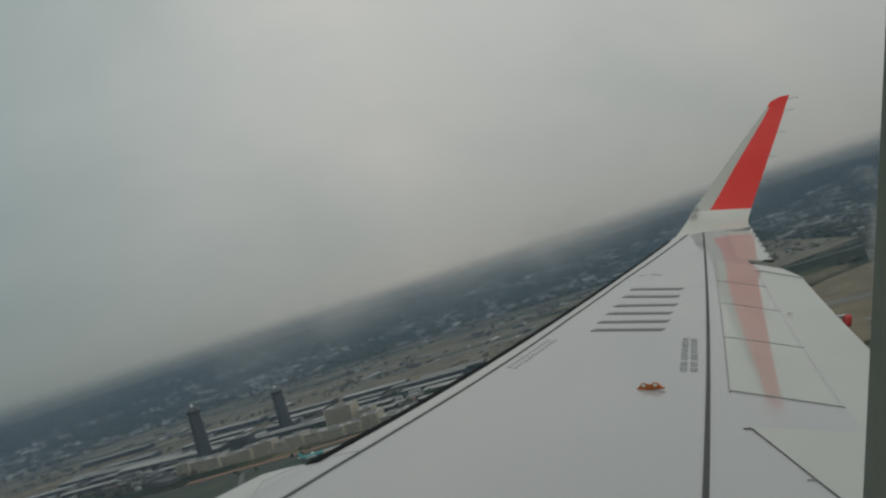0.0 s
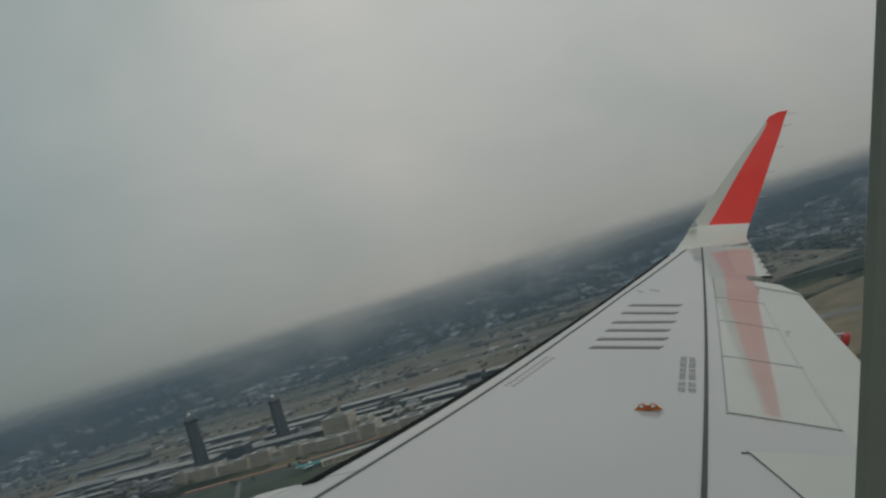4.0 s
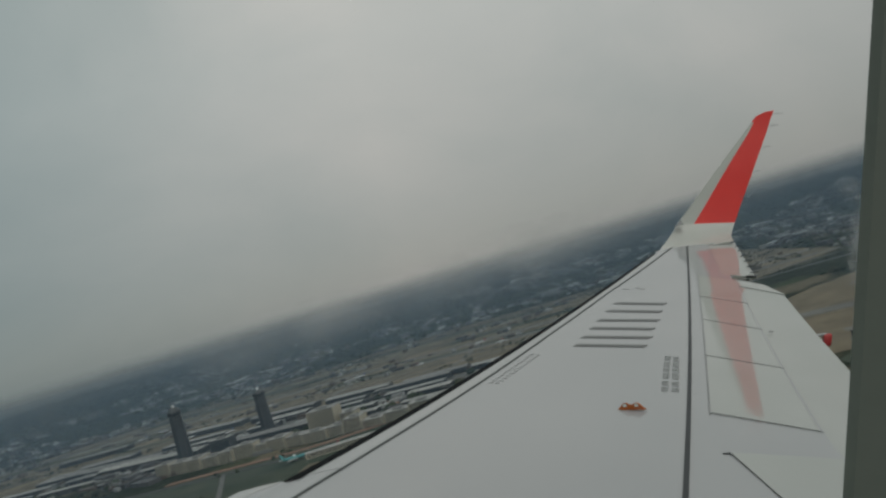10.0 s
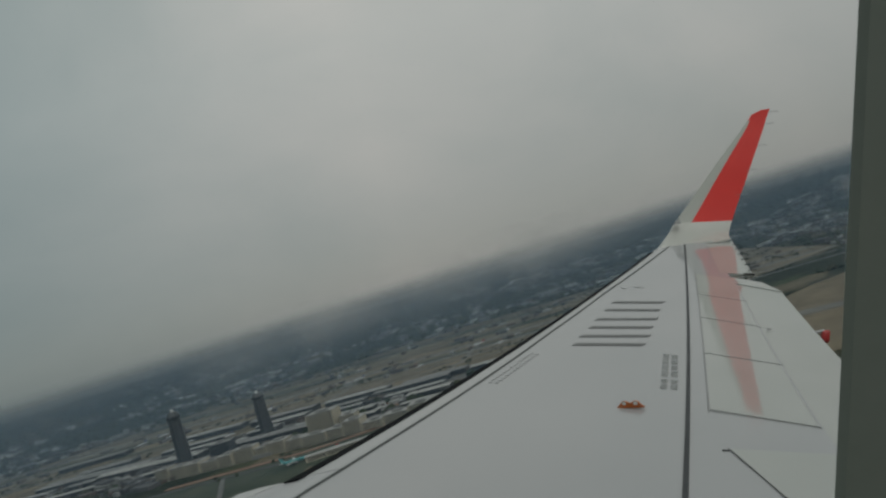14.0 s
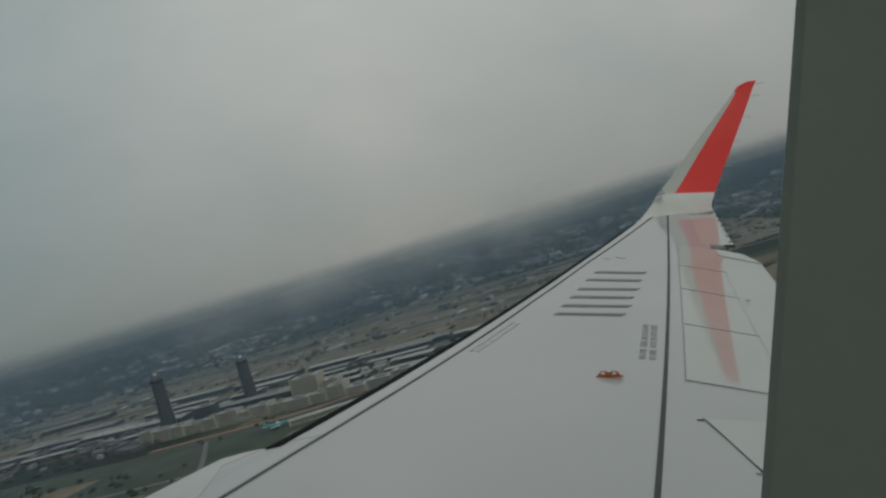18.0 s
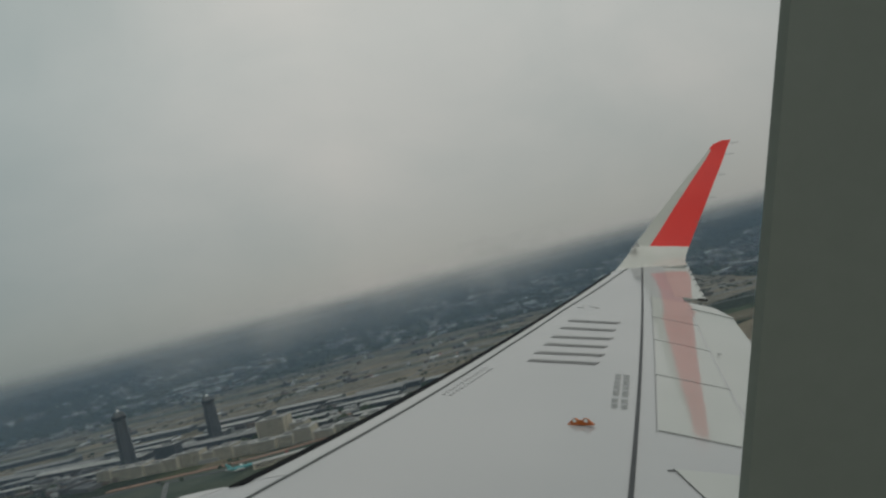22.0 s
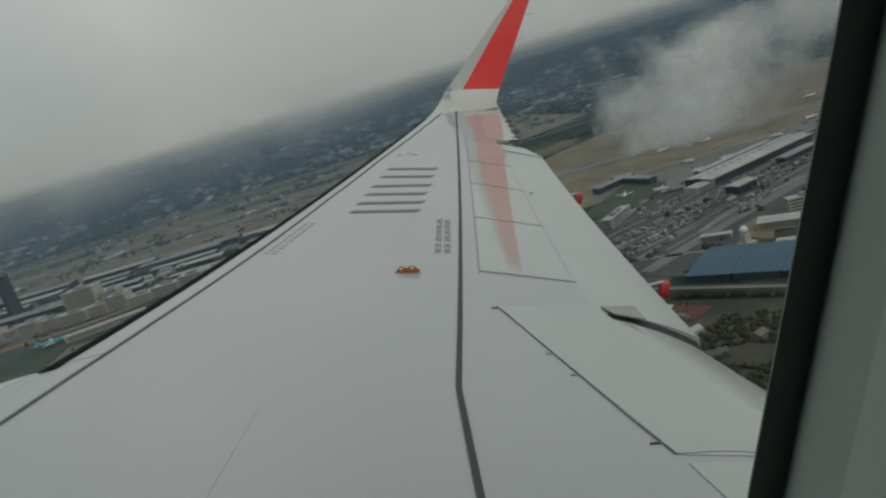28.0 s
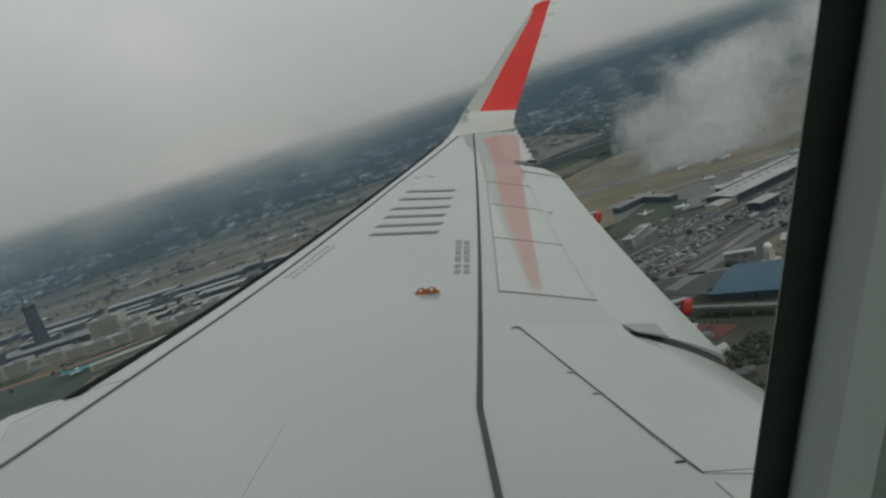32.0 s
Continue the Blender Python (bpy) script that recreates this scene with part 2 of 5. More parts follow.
CARS = varied("car_paints", [(0.22, 0.22, 0.22), (0.05, 0.05, 0.06), (0.12, 0.12, 0.13), (0.45, 0.45, 0.44), (0.1, 0.11, 0.13), (0.04, 0.04, 0.045), (0.3, 0.3, 0.29), (0.07, 0.04, 0.035), (0.08, 0.09, 0.12)], 0.4)


def ground_material():
    """Woods, dry fields and green plots in an uneven patchwork."""
    m = bpy.data.materials.new("countryside")
    m.use_nodes = True
    n, l = m.node_tree.nodes, m.node_tree.links
    b = n["Principled BSDF"]
    b.inputs["Roughness"].default_value, b.inputs["Specular IOR Level"].default_value = 0.95, 0.1
    co = n.new("ShaderNodeTexCoord")
    warp, cells, woods, fine, mix, mix2 = (n.new("ShaderNode" + k) for k in ("TexNoise", "TexVoronoi", "TexNoise", "TexNoise", "Mix", "Mix"))
    shift, bend = n.new("ShaderNodeVectorMath"), n.new("ShaderNodeVectorMath")
    warp.inputs["Scale"].default_value = 0.004
    shift.operation, bend.operation = "MULTIPLY_ADD", "ADD"
    shift.inputs[1].default_value, shift.inputs[2].default_value = (90, 90, 0), (-45, -45, 0)
    cells.inputs["Scale"].default_value, cells.inputs["Randomness"].default_value = 0.0085, 0.9
    woods.inputs["Scale"].default_value, woods.inputs["Detail"].default_value = 0.0022, 7
    woods.inputs["Roughness"].default_value = 0.62
    fine.inputs["Scale"].default_value, fine.inputs["Detail"].default_value = 0.045, 6
    plots, cover = n.new("ShaderNodeValToRGB"), n.new("ShaderNodeValToRGB")
    e = plots.color_ramp.elements
    for k in range(4):
        e.new(0.5)
    for k, c in enumerate([(0.10, 0.085, 0.05), (0.055, 0.07, 0.035), (0.16, 0.135, 0.09), (0.07, 0.075, 0.04), (0.12, 0.105, 0.07), (0.045, 0.055, 0.03)]):
        e[k].position, e[k].color = k / 6, (*c, 1)
    plots.color_ramp.interpolation = "CONSTANT"
    cover.color_ramp.elements[0].position, cover.color_ramp.elements[0].color = 0.40, (0, 0, 0, 1)
    cover.color_ramp.elements[1].position, cover.color_ramp.elements[1].color = 0.47, (1, 1, 1, 1)
    for x in (mix, mix2):
        x.data_type = "RGBA"
    mix2.blend_type = "MULTIPLY"
    mix2.inputs["Factor"].default_value = 0.55
    dark = n.new("ShaderNodeValToRGB")
    dark.color_ramp.elements[0].position, dark.color_ramp.elements[0].color = 0.35, (0.016, 0.024, 0.016, 1)
    dark.color_ramp.elements[1].position, dark.color_ramp.elements[1].color = 0.7, (0.042, 0.05, 0.03, 1)
    l.new(co.outputs["Object"], warp.inputs["Vector"])
    l.new(warp.outputs["Color"], shift.inputs[0])
    l.new(co.outputs["Object"], bend.inputs[0])
    l.new(shift.outputs["Vector"], bend.inputs[1])
    l.new(bend.outputs["Vector"], cells.inputs["Vector"])
    l.new(co.outputs["Object"], woods.inputs["Vector"])
    l.new(co.outputs["Object"], fine.inputs["Vector"])
    sep = n.new("ShaderNodeSeparateColor")
    l.new(cells.outputs["Color"], sep.inputs["Color"])
    l.new(sep.outputs["Red"], plots.inputs["Fac"])
    l.new(woods.outputs["Fac"], cover.inputs["Fac"])
    l.new(fine.outputs["Fac"], dark.inputs["Fac"])
    l.new(cover.outputs["Color"], mix.inputs["Factor"])
    l.new(plots.outputs["Color"], mix.inputs["A"])
    l.new(dark.outputs["Color"], mix.inputs["B"])
    l.new(mix.outputs["Result"], mix2.inputs["A"])
    l.new(fine.outputs["Color"], mix2.inputs["B"])
    l.new(mix.outputs["Result"], b.inputs["Base Color"])
    return m


COUNTRY = ground_material()


def vapour(name, strength, size, threshold, soft, seed, colour=(0.86, 0.85, 0.84)):
    """Thin cloud: white, seen through where the vapour is sparse; it thins out towards the rim of its sheet."""
    m = bpy.data.materials.new(name)
    m.use_nodes = True
    n, l = m.node_tree.nodes, m.node_tree.links
    n.clear()
    out, mix, clear, body = (n.new("ShaderNode" + k) for k in ("OutputMaterial", "MixShader", "BsdfTransparent", "BsdfTranslucent"))
    diff, half = n.new("ShaderNodeBsdfDiffuse"), n.new("ShaderNodeMixShader")
    diff.inputs["Color"].default_value = body.inputs["Color"].default_value = (*colour, 1)
    co, noise_tex, rim = (n.new("ShaderNode" + k) for k in ("TexCoord", "TexNoise", "MapRange"))
    noise_tex.noise_dimensions = "4D"
    noise_tex.inputs["W"].default_value = seed
    noise_tex.inputs["Scale"].default_value, noise_tex.inputs["Detail"].default_value = size, 3
    noise_tex.inputs["Roughness"].default_value = 0.46
    uv = n.new("ShaderNodeUVMap")
    centre, dist = n.new("ShaderNodeVectorMath"), n.new("ShaderNodeVectorMath")
    centre.operation, dist.operation = "SUBTRACT", "LENGTH"
    centre.inputs[1].default_value = (0.5, 0.5, 0)
    rim.inputs["From Min"].default_value, rim.inputs["From Max"].default_value = 0.5, 0.12
    rim.inputs["To Min"].default_value, rim.inputs["To Max"].default_value = -0.45, 0.12
    total, fade, power = n.new("ShaderNodeMath"), n.new("ShaderNodeMapRange"), n.new("ShaderNodeMath")
    fade.interpolation_type = "SMOOTHSTEP"
    fade.inputs["From Min"].default_value, fade.inputs["From Max"].default_value = threshold, threshold + soft
    power.operation, power.inputs[1].default_value = "MULTIPLY", strength
    l.new(co.outputs["Object"], noise_tex.inputs["Vector"])
    l.new(uv.outputs["UV"], centre.inputs[0])
    l.new(centre.outputs["Vector"], dist.inputs[0])
    l.new(dist.outputs["Value"], rim.inputs["Value"])
    ragged = n.new("ShaderNodeMath")
    ragged.operation = "MULTIPLY_ADD"
    ragged.inputs[1].default_value, ragged.inputs[2].default_value = 1.9, -0.45
    l.new(noise_tex.outputs["Fac"], ragged.inputs[0])
    l.new(ragged.outputs[0], total.inputs[0])
    l.new(rim.outputs["Result"], total.inputs[1])
    l.new(total.outputs[0], fade.inputs["Value"])
    l.new(fade.outputs["Result"], power.inputs[0])
    l.new(power.outputs[0], mix.inputs["Fac"])
    half.inputs["Fac"].default_value = 0.5
    l.new(diff.outputs[0], half.inputs[1])
    l.new(body.outputs[0], half.inputs[2])
    l.new(clear.outputs[0], mix.inputs[1])
    l.new(half.outputs[0], mix.inputs[2])
    l.new(mix.outputs[0], out.inputs["Surface"])
    return m


def haze_material(name, strength, top, depth, colour):
    """A translucent tint standing in for distance haze, densest near the ground."""
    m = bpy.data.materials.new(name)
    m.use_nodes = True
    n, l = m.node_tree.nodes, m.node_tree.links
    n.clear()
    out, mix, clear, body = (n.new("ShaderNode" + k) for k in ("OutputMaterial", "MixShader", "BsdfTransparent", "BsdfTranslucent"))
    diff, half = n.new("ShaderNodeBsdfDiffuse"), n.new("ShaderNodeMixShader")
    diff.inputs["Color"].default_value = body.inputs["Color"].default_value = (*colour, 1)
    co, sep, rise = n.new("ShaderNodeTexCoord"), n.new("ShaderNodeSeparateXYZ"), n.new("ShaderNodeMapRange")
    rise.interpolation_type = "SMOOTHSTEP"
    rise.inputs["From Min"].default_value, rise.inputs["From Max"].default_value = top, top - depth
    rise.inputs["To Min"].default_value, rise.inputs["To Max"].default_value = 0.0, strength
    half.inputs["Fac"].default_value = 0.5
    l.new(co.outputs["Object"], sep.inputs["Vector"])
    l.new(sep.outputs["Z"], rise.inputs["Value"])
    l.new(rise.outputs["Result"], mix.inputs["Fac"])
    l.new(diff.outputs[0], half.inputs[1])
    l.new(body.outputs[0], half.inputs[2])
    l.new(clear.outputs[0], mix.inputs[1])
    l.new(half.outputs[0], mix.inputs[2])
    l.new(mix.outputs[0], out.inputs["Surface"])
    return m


def pane_material():
    m = bpy.data.materials.new("window_pane_acrylic")
    m.use_nodes = True
    n, l = m.node_tree.nodes, m.node_tree.links
    n.clear()
    out, mix, clear, gloss, fr = (n.new("ShaderNode" + k) for k in ("OutputMaterial", "MixShader", "BsdfTransparent", "BsdfGlossy", "Fresnel"))
    clear.inputs["Color"].default_value = (0.97, 0.985, 0.975, 1)
    gloss.inputs["Roughness"].default_value = 0.02
    fr.inputs["IOR"].default_value = 1.03
    l.new(fr.outputs["Fac"], mix.inputs["Fac"])
    l.new(clear.outputs[0], mix.inputs[1])
    l.new(gloss.outputs[0], mix.inputs[2])
    l.new(mix.outputs[0], out.inputs["Surface"])
    return m


# ---- builders ----
def mesh_of(verts, faces, mat, smooth=False, name="mesh"):
    me = bpy.data.meshes.new(name)
    me.from_pydata([tuple(v) for v in verts], [], faces)
    me.materials.append(mat)
    if smooth:
        me.polygons.foreach_set("use_smooth", [True] * len(me.polygons))
        me.set_sharp_from_angle(angle=radians(42))
    me.update()
    return me


def part(name, me, parent, label=""):
    """Links a mesh as one part of a thing."""
    ob = new(name, me)
    ob.parent = parent
    if label:
        ob["label"] = label
    return ob


def empty(name, label, category, group="", m=None, kind=""):
    ob = tagged(new(name), label, category, group, kind)
    if m is not None:
        ob.matrix_world = m
    return ob


def join(pieces):
    """Several (verts, faces) as one."""
    vs, fs = [], []
    for v, f in pieces:
        k = len(vs)
        vs += [tuple(p) for p in v]
        fs += [tuple(i + k for i in q) for q in f]
    return vs, fs


def box(x0, y0, z0, x1, y1, z1, chamfer=0.0):
    if chamfer <= 0:
        v = [(x, y, z) for z in (z0, z1) for x, y in ((x0, y0), (x1, y0), (x1, y1), (x0, y1))]
        return v, [(3, 2, 1, 0), (4, 5, 6, 7), (0, 1, 5, 4), (1, 2, 6, 5), (2, 3, 7, 6), (3, 0, 4, 7)]
    c = chamfer
    v = [(x, y, z0) for x, y in ((x0, y0), (x1, y0), (x1, y1), (x0, y1))]
    v += [(x, y, z1 - c) for x, y in ((x0, y0), (x1, y0), (x1, y1), (x0, y1))]
    v += [(x, y, z1) for x, y in ((x0 + c, y0 + c), (x1 - c, y0 + c), (x1 - c, y1 - c), (x0 + c, y1 - c))]
    f = [(3, 2, 1, 0), (8, 9, 10, 11)]
    for a in (0, 4):
        f += [(a + k, a + (k + 1) % 4, a + 4 + (k + 1) % 4, a + 4 + k) for k in range(4)]
    return v, f


def rings(loops, close_ends=True):
    """A skin over loops of equal length."""
    n = len(loops[0])
    v = [p for lp in loops for p in lp]
    f = []
    for a in range(len(loops) - 1):
        for k in range(n):
            f.append((a * n + k, a * n + (k + 1) % n, (a + 1) * n + (k + 1) % n, (a + 1) * n + k))
    if close_ends:
        f.append(tuple(reversed(range(n))))
        f.append(tuple(range((len(loops) - 1) * n, len(loops) * n)))
    return v, f


def tube(path, radii, sides=8):
    """A round bar along a path; radii one per point."""
    loops = []
    for k, p in enumerate(path):
        p = Vector(p)
        d = (Vector(path[min(k + 1, len(path) - 1)]) - Vector(path[max(k - 1, 0)])).normalized()
        u = d.cross(Vector((0.13, 0.31, 0.94))).normalized()
        w = d.cross(u)
        r = radii[k] if isinstance(radii, (list, tuple)) else radii
        loops.append([p + r * (math.cos(2 * math.pi * i / sides) * u + math.sin(2 * math.pi * i / sides) * w) for i in range(sides)])
    return rings(loops)


def lerp(pts, y):
    """Piecewise linear table."""
    if y <= pts[0][0]:
        return pts[0][1]
    for (a, p), (b, q) in zip(pts, pts[1:]):
        if y <= b:
            return p + (q - p) * (y - a) / (b - a)
    return pts[-1][1]


# ---- the wing: shape ----
def surf(y):
    return (y - 2) * 0.08925 + 1.6436 * ((y - 2) / 15) ** 2


def lead(y):
    bow = math.sin(math.pi * min(1.0, max(0.0, (y - 6.9) / 9.3)) ** 1.3)
    return 3.8 + 0.5035 * (y - 7.13) - 0.125 * bow


AFT = [(1.7, 7.62), (6.6, 7.62), (13.1, 8.98), (13.45, 9.0), (16.4, 9.58)]
SLATLINE = [(1.7, 1.95), (5.46, 3.51), (6.1, 3.80), (6.84, 4.085), (7.7, 4.45), (9.16, 5.10), (11.4, 6.09), (13.39, 7.06), (16.43, 8.77)]


def top(x, y):
    e = x - lead(y)
    wide = lerp([(2, 0.9), (7, 0.6), (16.4, 0.3)], y)
    drop = 0.03 * lerp([(2, 1.6), (7, 1.0), (16.4, 0.6)], y) * max(0.0, 1 - max(e, 0) / wide) ** 2.0
    back = max(0.0, x - (6.4 + 0.2405 * (y - 5.3)) + 0.25)
    d = max(0.0, back - 0.25)
    wash = lerp([(12.5, 0.15), (15.5, 0.05)], y) * d * d / (d + 0.06)
    return surf(y) - drop - 0.022 * back * back / (back + 0.4) - wash


def slab(quad, off, thick, nu=6, nv=14, droop=0.0, droop2=None, power=1.7):
    """A plate that follows the wing's upper face. quad: fore-inner, aft-inner, aft-outer, fore-outer (x, y)."""
    (ax, ay), (bx, by), (cx, cy), (dx, dy) = quad
    droop2 = droop if droop2 is None else droop2
    up, dn = [], []
    for j in range(nv + 1):
        v = j / nv
        for i in range(nu + 1):
            u = i / nu
            x = (ax + (bx - ax) * u) * (1 - v) + (dx + (cx - dx) * u) * v
            y = (ay + (by - ay) * u) * (1 - v) + (dy + (cy - dy) * u) * v
            z = top(x, y) + off - (droop + (droop2 - droop) * v) * u ** power
            up.append((x, y, z))
            dn.append((x, y, z - thick))
    n, w = len(up), nu + 1
    f = []
    for j in range(nv):
        for i in range(nu):
            a = j * w + i
            f.append((a, a + 1, a + w + 1, a + w))
            f.append((n + a, n + a + w, n + a + w + 1, n + a + 1))
    rim = [i for i in range(w)] + [j * w + nu for j in range(1, nv + 1)] + [nv * w + i for i in range(nu - 1, -1, -1)] + [j * w for j in range(nv - 1, 0, -1)]
    for a, b in zip(rim, rim[1:] + rim[:1]):
        f.append((b, a, n + a, n + b))
    return up + dn, f


def stripe(pts, width, off, thick=0.01, steps=10):
    """A narrow band laid on the wing along points (x, y)."""
    pieces = []
    for (ax, ay), (bx, by) in zip(pts, pts[1:]):
        d = Vector((bx - ax, by - ay)).normalized() * width / 2
        nx, ny = d.y, -d.x
        pieces.append(slab([(ax - nx, ay - ny), (ax + nx, ay + ny), (bx + nx, by + ny), (bx - nx, by - ny)], off, thick, 1, steps))
    return join(pieces)


wing = empty("aircraft_wing", "light grey airliner wing with upturned red tip and extended flaps", "aircraft wing", m=TILT)


def wing_part(name, vf, mat, label="", smooth=False, parent=None):
    return part(name, mesh_of(*vf, mat, smooth, name), parent or wing, label)


def wing_skin():
    loops = []
    for j in range(61):
        y = 2.2 + (16.42 - 2.2) * j / 60
        x0, x1 = lead(y), lerp(AFT, y)
        th = lerp([(1.7, 0.85), (6.4, 0.5), (16.4, 0.16)], y)
        us = [0, 0.004, 0.012, 0.025, 0.045, 0.075, 0.11] + [0.15 + 0.85 * k / 34 for k in range(35)]
        loop = [(x0 + (x1 - x0) * u, y, top(x0 + (x1 - x0) * u, y)) for u in us]
        for u in reversed(us[1:]):
            x = x0 + (x1 - x0) * u
            loop.append((x, y, top(x0, y) - 0.03 - (th - 0.15) * math.sin(math.pi * min(1, u * 1.15)) ** 0.8 if u < 0.85 else top(x, y) - 0.05 - (1 - u) * 0.6))
        loops.append(loop)
    return rings(loops)


wing_part("skin", wing_skin(), PAINT, "glossy light grey upper wing skin", True)

# Leading edge: slat plate, black strip on its nose, dark sealant line behind it.
SLAT_IN, SLAT_OUT = 6.95, 16.25


def slat_plate(a, b, grow=0.0):
    return slab([(lead(a) + 0.109 - 0.006 * (a - 6.9), a), (lerp(SLATLINE, a) - 0.03, a), (lerp(SLATLINE, b) - 0.03, b), (lead(b) + 0.109 - 0.006 * (b - 6.9), b)], 0.004, 0.014, 6, 2)


for a, b in ((7.2, 9.2), (9.21, 11.5), (11.51, 13.9), (13.91, 16.25)):
    wing_part("slat", join([slat_plate(a + (b - a) * k / 5, a + (b - a) * (k + 1) / 5) for k in range(5)]), SLATGREY)
nose = []
for k in range(24):
    a, b = 7.12 + 9.08 * k / 24, 7.12 + 9.08 * (k + 1) / 24
    nose.append(slab([(lead(a) - 0.012, a), (lead(a) + 0.105 - 0.006 * (a - 6.9), a), (lead(b) + 0.105 - 0.006 * (b - 6.9), b), (lead(b) - 0.012, b)], 0.012, 0.05, 1, 1))
wing_part("erosion_strip", join(nose), BLACK, "thin black strip along the leading edge")
wing_part("sealant_line", stripe([(lerp(SLATLINE, 2.4), 2.4)] + [(x, y) for y, x in SLATLINE[1:]], 0.024, 0.011, 0.01, 8), LINE, "dark grey line behind the slats")
wing_part("walkway_line", stripe([(6.0, 2.4), (6.226, 4.22), (6.384, 5.29), (9.055, 16.36)], 0.032, 0.009, 0.01, 30), SEAL, "dark grey line along the wing")
wing_part("panel_seam", stripe([(5.378, 5.698), (5.256, 5.178), (5.12, 4.55)], 0.0016, 0.002, 0.005), PALE)
for x, y in [(7.295, 5.609), (7.339, 5.603), (7.528, 5.431), (7.703, 5.179), (7.237, 4.544), (7.275, 4.532), (7.311, 4.572)]:
    wing_part("fastener", slab([(x - 0.005, y - 0.004), (x + 0.005, y - 0.005), (x + 0.005, y + 0.003), (x - 0.005, y + 0.004)], 0.007, 0.004, 1, 1), FAINT)


# Spoilers with their gaps.
def sp_left(y):
    return 7.040 + 0.2391 * (y - 7.377)


def sp_right(y):
    return 7.681 + 0.2109 * (y - 7.01)


CUT_L, CUT_R = [7.377, 9.224, 10.918, 12.3, 13.772], [7.01, 8.801, 10.442, 11.883, 13.33]
for k in range(4):
    a, b, c, d = CUT_L[k] + 0.03, CUT_R[k] + 0.03, CUT_R[k + 1] - 0.01, CUT_L[k + 1] - 0.01
    wing_part("spoiler", slab([(sp_left(a) + 0.012, a), (sp_right(b), b), (sp_right(c), c), (sp_left(d) + 0.012, d)], 0.006, 0.014, 12, 9), PANEL)
    wing_part("spoiler_gap", stripe([(sp_left(CUT_L[k]), CUT_L[k]), (sp_right(CUT_R[k]) + 0.02, CUT_R[k])], 0.0045 if k == 0 else 0.005, 0.0075, 0.004), SEAM)
wing_part("spoiler_gap", stripe([(sp_left(7.35), 7.35), (sp_left(13.79), 13.79)], 0.0045, 0.0075, 0.004, 20), SEAM)
wing_part("spoiler_edge", stripe([(sp_right(7.04), 7.04), (sp_right(13.28), 13.28)], 0.005, 0.0068, 0.004, 20), PALE)
wing_part("inner_spoiler", slab([(7.127, 4.452), (7.758, 4.332), (7.593, 6.478), (6.952, 6.523)], 0.006, 0.014, 14, 10), PANEL, "off-white inboard spoiler panel")
wing_part("spoiler_gap", stripe([(6.938, 6.536), (6.987, 6.083), (7.02, 5.639), (7.051, 5.262), (7.082, 4.807), (7.117, 4.455), (7.328, 4.447), (7.615, 4.376)], 0.003, 0.0075, 0.004), GAP)
for x, y in [(7.014, 5.656), (7.041, 5.342), (7.096, 4.561), (6.934, 6.502)]:
    wing_part("hinge_bracket", slab([(x - 0.04, y - 0.004), (x + 0.005, y - 0.006), (x + 0.005, y + 0.002), (x - 0.04, y + 0.003)], 0.008, 0.012, 1, 1), FAINT if 5 < y < 6 else SEAL)
wing_part("inboard_panel", slab([(7.153, 2.374), (7.725, 2.374), (7.725, 4.299), (7.132, 4.377)], 0.006, 0.014, 12, 9), PANEL)

# Flaps and aileron.
wing_part("outer_flap", slab([(7.48, 6.41), (8.22, 6.22), (9.42, 12.55), (8.82, 13.2)], -0.014, 0.07, 16, 30, 0.15, 0.0, 2.2), PANEL, "white outer flap drooped behind the spoilers", True)
wing_part("flap_end", slab([(8.82, 13.18), (9.42, 12.53), (9.38, 13.2), (8.88, 13.55)], 0.0, 0.06, 6, 4, 0.0, 0.03, 1.6), PANEL, smooth=True)
wing_part("inner_flap", slab([(7.48, 2.2), (8.1, 2.2), (8.12, 6.03), (7.48, 6.33)], -0.014, 0.07, 12, 16, 0.05, 0.16, 2.2), PANEL, "white inner flap behind the wing kink", True)
# Black plate filling the open gap: the gap's shade is painted as colour.
wing_part("flap_gap_seal", slab([(7.57, 6.31), (8.14, 5.97), (8.2, 6.24), (7.57, 6.38)], -0.018, 0.03, 10, 4, 0.18, 0.17, 2.0), GAP, "dark gap between the flaps", True)
wing_part("flap_gap_cover", slab([(7.675, 6.30), (7.841, 6.17), (7.885, 6.433), (7.651, 6.454)], 0.002, 0.012, 3, 3), COVER, "worn grey cover plate over the flap gap")
wing_part("aileron", slab([(8.95, 13.777), (9.41, 13.64), (9.95, 16.36), (9.47, 16.46)], 0.004, 0.03, 6, 14, 0.02), PANEL)
wing_part("aileron_gap", stripe([(9.27, 13.66), (9.42, 13.62)], 0.03, 0.008, 0.02), GAP)
wing_part("aileron_seam", stripe([(9.42, 16.22), (9.86, 16.18)], 0.016, 0.01, 0.01), SEAM)
wing_part("aileron_gap", stripe([(9.225, 15.22), (9.39, 15.95)], 0.008, 0.007, 0.01), SEAM)
for k in range(6):
    y = 13.85 + 0.4 * k
    x = 9.41 + 0.1985 * (y - 13.64)
    wing_part("static_wick", tube([(x - 0.05, y, top(x, y) + 0.012), (x + 0.02, y - 0.005, top(x, y) + 0.01), (x + 0.09, y - 0.02, top(x, y) + 0.004)], [0.011, 0.009, 0.005], 5), GAP)

def sgn(v):
    return math.copysign(abs(v) ** 0.6, v)


